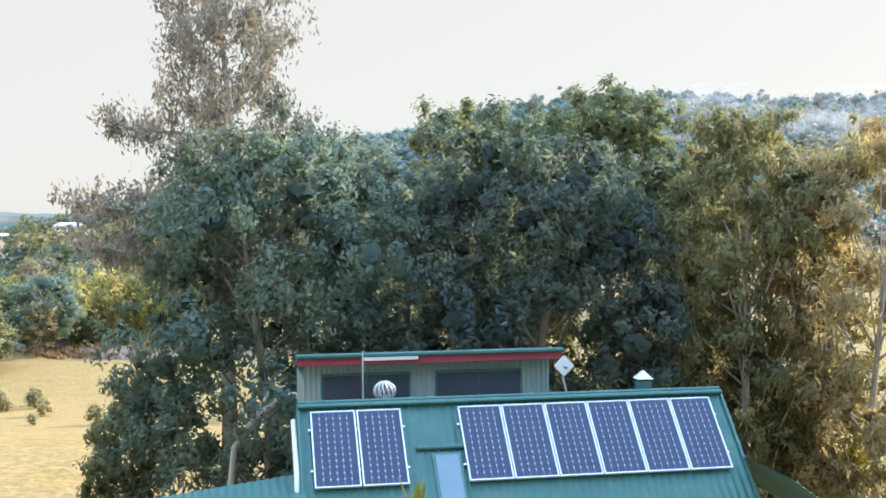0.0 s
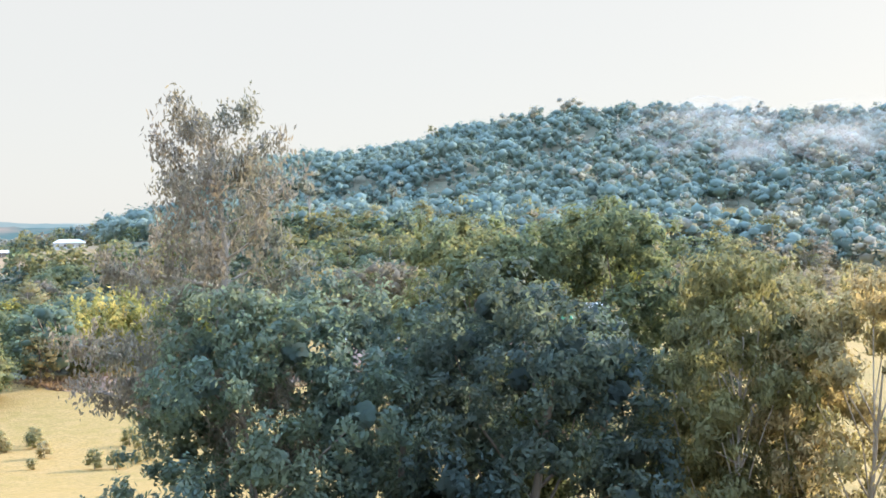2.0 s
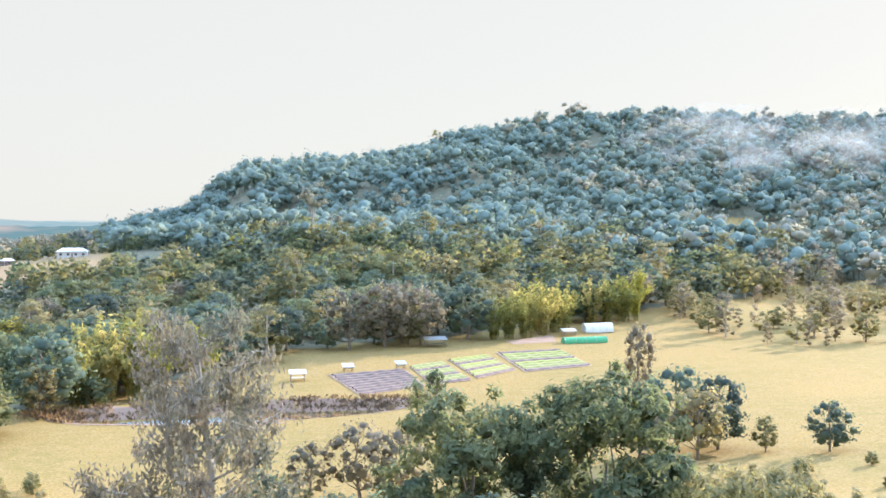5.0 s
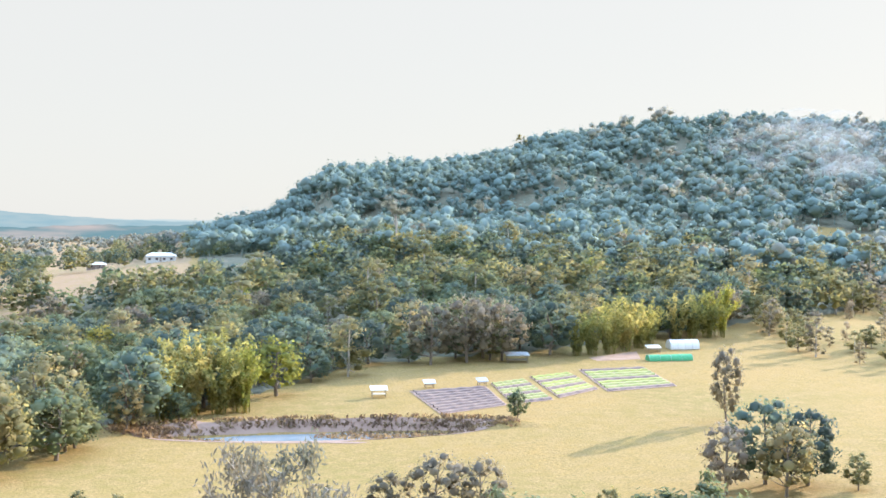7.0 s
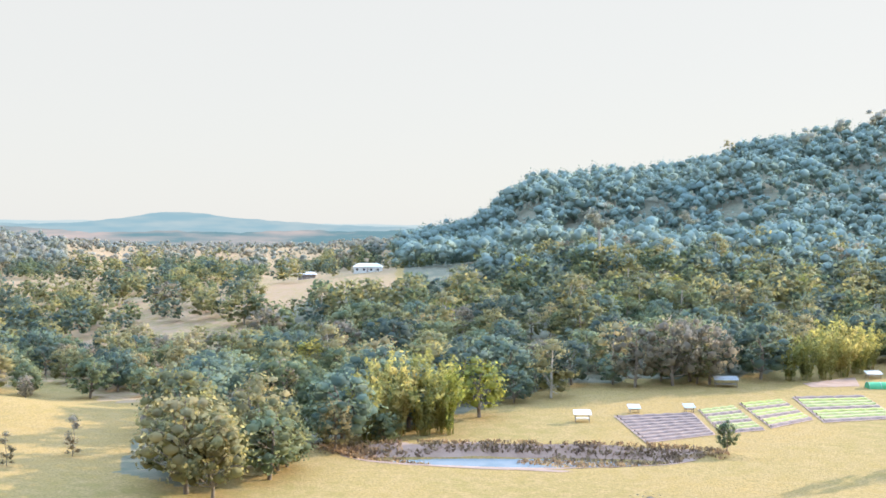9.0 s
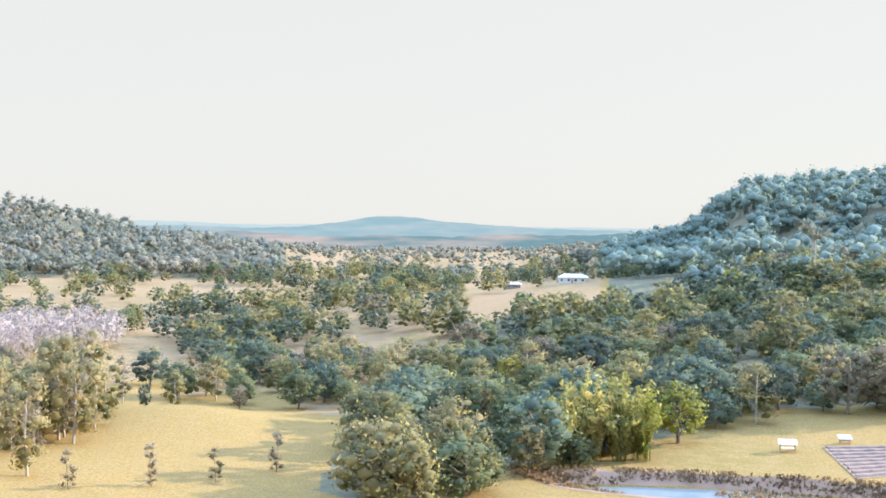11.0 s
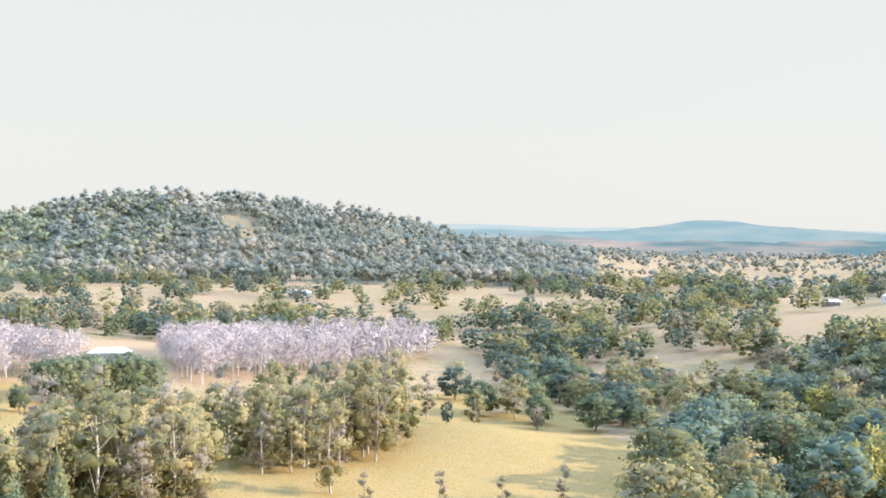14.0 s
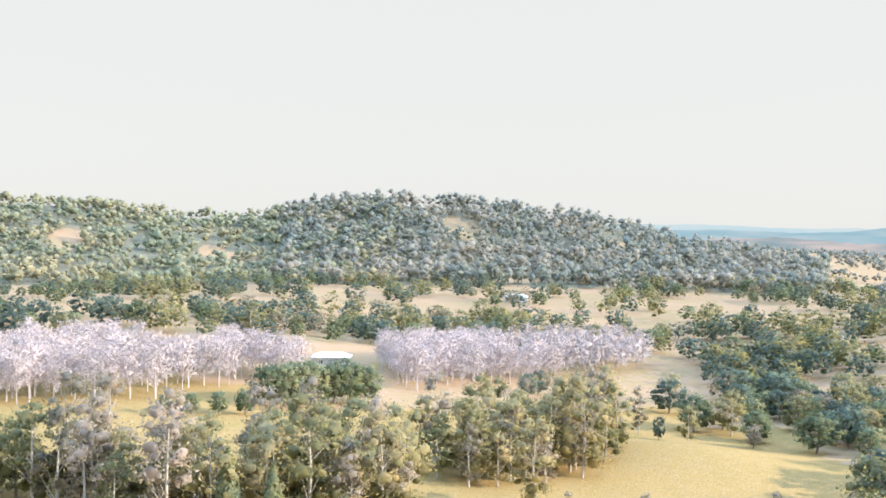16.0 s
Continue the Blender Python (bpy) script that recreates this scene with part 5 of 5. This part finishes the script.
def garden(corners, rows, mats, label):
    """A plot of bare soil with raised planted rows running from the first side to the opposite one."""
    top = thing("vegetable_garden", pose(0, 0, 0), label, "garden", "vegetable gardens")
    bm = bmesh.new()
    draped(bm, corners, 0.10)
    part("soil", bm, SOIL, top)
    c = [Vector((*p, 0)) for p in corners]
    for k in range(rows):
        f0, f1 = (k + 0.18) / rows, (k + 0.80) / rows
        a, b, a2, b2 = c[0].lerp(c[3], f0), c[1].lerp(c[2], f0), c[0].lerp(c[3], f1), c[1].lerp(c[2], f1)
        bm = bmesh.new()
        prev = None
        for i in range(13):
            s = 0.03 + 0.94 * i / 12
            p, r = a.lerp(b, s), a2.lerp(b2, s)
            h = 0.38 + 0.10 * math.sin(i * 2.3 + k)
            ring = [bm.verts.new((*p.lerp(r, t).xy, floor_z(*p.lerp(r, t).xy) + hh)) for t, hh in ((0, 0.05), (0.22, h), (0.78, h), (1, 0.05))]
            if prev:
                for j in range(3):
                    bm.faces.new((prev[j], ring[j], ring[j + 1], prev[j + 1]))
            prev = ring
        bmesh.ops.recalc_face_normals(bm, faces=bm.faces)
        if sum(f.normal.z for f in bm.faces) < 0:
            bmesh.ops.reverse_faces(bm, faces=bm.faces)
        part("planted_bed", bm, mats[k % len(mats)], top)


garden([(-17.4, 229), (-4.3, 240), (-9.7, 262), (-26.5, 254.5)], 9, (MULCH, MULCH, MULCH), "garden plot of dark mulched beds on pinkish soil")
garden([(-3.2, 241), (5.6, 247), (-1.0, 273), (-8.8, 266)], 9, (MULCH, CROP, CROP), "garden plot with pale green vegetable rows")
garden([(6.8, 249), (16.0, 261), (10.0, 284), (0.2, 276)], 9, (MULCH, CROP, LETTUCE), "garden plot with bright lettuce rows")
garden([(17.8, 258), (34.5, 268), (29.5, 296), (12.5, 288)], 9, (MULCH, CROP, CROP, LETTUCE), "garden plot with mixed green rows and paths")


def soil_path(corners, label):
    bm = bmesh.new()
    draped(bm, corners, 0.06, 6)
    me = bpy.data.meshes.new("path")
    bm.to_mesh(me)
    bm.free()
    me.materials.append(SOIL)
    tagged(new("path", me), label, "path", kind="structure")


soil_path([(18, 303), (30, 309), (30, 322), (16, 308)], "bare pinkish soil apron beside the bamboo")
soil_path([(-58, 200), (-30, 201.5), (-28, 203), (-57, 202)], "bare soil strip at the pond edge")


# ---- small buildings ----
def on_ground(x, y, turn):
    return Matrix.Translation((x, y, floor_z(x, y))) @ Matrix.Rotation(radians(turn), 4, "Z")


def poly_tunnel(x, y, turn, length, width, tall, mat, label, name="poly_tunnel"):
    top = thing(name, on_ground(x, y, turn), label, "greenhouse")
    n = 14
    arc = [(width / 2 * math.cos(math.pi * k / n), tall * math.sin(math.pi * k / n) ** 0.8) for k in range(n + 1)]
    bm = bmesh.new()
    a = [bm.verts.new((-length / 2, p[0], p[1])) for p in arc]
    b = [bm.verts.new((length / 2, p[0], p[1])) for p in arc]
    for k in range(n):
        bm.faces.new((a[k], a[k + 1], b[k + 1], b[k]))
    bm.faces.new(a[::-1])
    bm.faces.new(b)
    bmesh.ops.recalc_face_normals(bm, faces=bm.faces)
    part("cover", bm, mat, top)
    for k in range(5):
        xx = -length / 2 + length * k / 4
        v, q = tube([(xx, p[0] * 1.015, p[1] * 1.015 + 0.02) for p in arc], [0.04] * (n + 1), 5)
        part("hoop", mesh_of("hoop", v, q, None, ZINC, True), None, top)


def small_shed(x, y, turn, w, d, h, roof_mat, wall_mat, label, name="shed", rise=0.5, open_sides=False):
    top = thing(name, on_ground(x, y, turn), label, "shed")
    if open_sides:
        for px in (-w / 2 + 0.1, w / 2 - 0.2):
            for py in (-d / 2 + 0.1, d / 2 - 0.2):
                part("post", box(px, py, -0.4, px + 0.1, py + 0.1, h), TIMBER, top)
        part("bench", box(-w / 2 + 0.2, -d / 2 + 0.2, 0.7, w / 2 - 0.2, d / 2 - 0.2, 0.8), wall_mat, top)
    else:
        part("wall", box(-w / 2, -d / 2, -0.5, w / 2, d / 2, h, 0.02), wall_mat, top)
        part("door", box(-0.45, -d / 2 - 0.03, 0.02, 0.45, -d / 2 - 0.004, min(2.0, h - 0.2)), TIMBER, top)
    bm = box(-w / 2 - 0.3, -d / 2 - 0.3, 0, w / 2 + 0.3, d / 2 + 0.3, 0.10, 0.02)
    bm.transform(Matrix.Translation((0, 0, h + rise / 2)) @ Matrix.Rotation(math.atan2(rise, d), 4, "X"))
    part("roof", bm, roof_mat, top)


poly_tunnel(43.8, 330, 14, 8.5, 4.2, 2.6, FILM, "white plastic tunnel greenhouse at the garden's end")
poly_tunnel(37.5, 309, 18, 12.5, 3.0, 1.6, NET, "long low tunnel of green shade netting", "net_tunnel")
small_shed(-32.5, 247.5, 12, 3.2, 2.4, 1.7, WHITE, WHITE, "small white-roofed animal shelter on the pasture", open_sides=True)
small_shed(-22.5, 259.5, 18, 2.2, 1.6, 1.1, ALLOY, TIMBER, "low tin-roofed potting table by the garden beds", open_sides=True)
small_shed(-10.6, 262.5, 20, 2.0, 1.6, 1.2, ZINC, TIMBER, "small grey tin-roofed garden box", open_sides=True)
small_shed(-3.0, 297, 10, 5.5, 3.0, 1.9, ZINC, TIMBER, "dark open tin-roofed shelter at the wood's edge", open_sides=True)
small_shed(34.6, 322, 14, 3.6, 2.2, 1.3, WHITE, TIMBER, "low white-roofed store beside the tunnel", open_sides=True)


def farmhouse(x, y, turn, w, d, h, pitch, roof_mat, wall_mat, label, windows=4):
    """A low gabled farmhouse with a verandah post row, windows and a door."""
    top = thing("farmhouse", on_ground(x, y, turn), label, "house")
    part("wall", box(-w / 2, -d / 2, -1.0, w / 2, d / 2, h, 0.02), wall_mat, top)
    bm = bmesh.new()
    e, r = 0.6, h + (d / 2 + 0.6) * math.tan(radians(pitch))
    pts = [(-w / 2 - e, -d / 2 - e, h - 0.05), (w / 2 + e, -d / 2 - e, h - 0.05), (w / 2 + e, d / 2 + e, h - 0.05), (-w / 2 - e, d / 2 + e, h - 0.05), (-w / 2 + d * 0.28, 0, r), (w / 2 - d * 0.28, 0, r)]
    vs = [bm.verts.new(p) for p in pts]
    for f in ((0, 1, 5, 4), (2, 3, 4, 5), (3, 0, 4), (1, 2, 5), (3, 2, 1, 0)):
        bm.faces.new([vs[i] for i in f])
    bmesh.ops.recalc_face_normals(bm, faces=bm.faces)
    part("roof", bm, roof_mat, top)
    part("door", box(-0.45, -d / 2 - 0.05, 0.05, 0.45, -d / 2 - 0.005, 2.1), TIMBER, top)
    for k in range(windows):
        xx = -w / 2 + w * (k + 0.5) / windows
        if abs(xx) < 1.0:
            continue
        win = part("window", box(xx - 0.65, -d / 2 - 0.05, 0.85, xx + 0.65, -d / 2 - 0.005, 2.05), WHITE, top)
        part("pane", box(xx - 0.58, -d / 2 - 0.07, 0.92, xx + 0.58, -d / 2 - 0.053, 1.98), DARK_GLASS, win)
    for k in range(5):
        xx = -w / 2 - 0.3 + (w + 0.5) * k / 4
        part("post", box(xx, -d / 2 - 0.5, -1.0, xx + 0.1, -d / 2 - 0.4, h), WHITE, top)


farmhouse(-183, 553, 14, 14, 8, 2.9, 20, WHITE, WHITE, "white weatherboard farmhouse on a grassy rise")
farmhouse(-219, 560, 20, 9, 6, 2.6, 18, WHITE, TIMBER, "small pale-roofed house among the ridge trees", 2)
farmhouse(-305, 206, 52, 12, 8, 3.0, 16, WHITE, ZINC, "pale-roofed farm barn behind the bare plantation", 2)
farmhouse(-302, 152, 60, 9, 6, 2.6, 18, ZINC, TIMBER, "dark timber shed with a grey tin roof", 2)
farmhouse(-515, 470, 48, 14, 9, 3.0, 18, WHITE, WHITE, "white farm building among the far paddocks", 3)
farmhouse(-209, 226, 30, 6, 4, 2.3, 20, RED_PAINT, TIMBER, "small red-roofed cabin under the gum trees", 2)
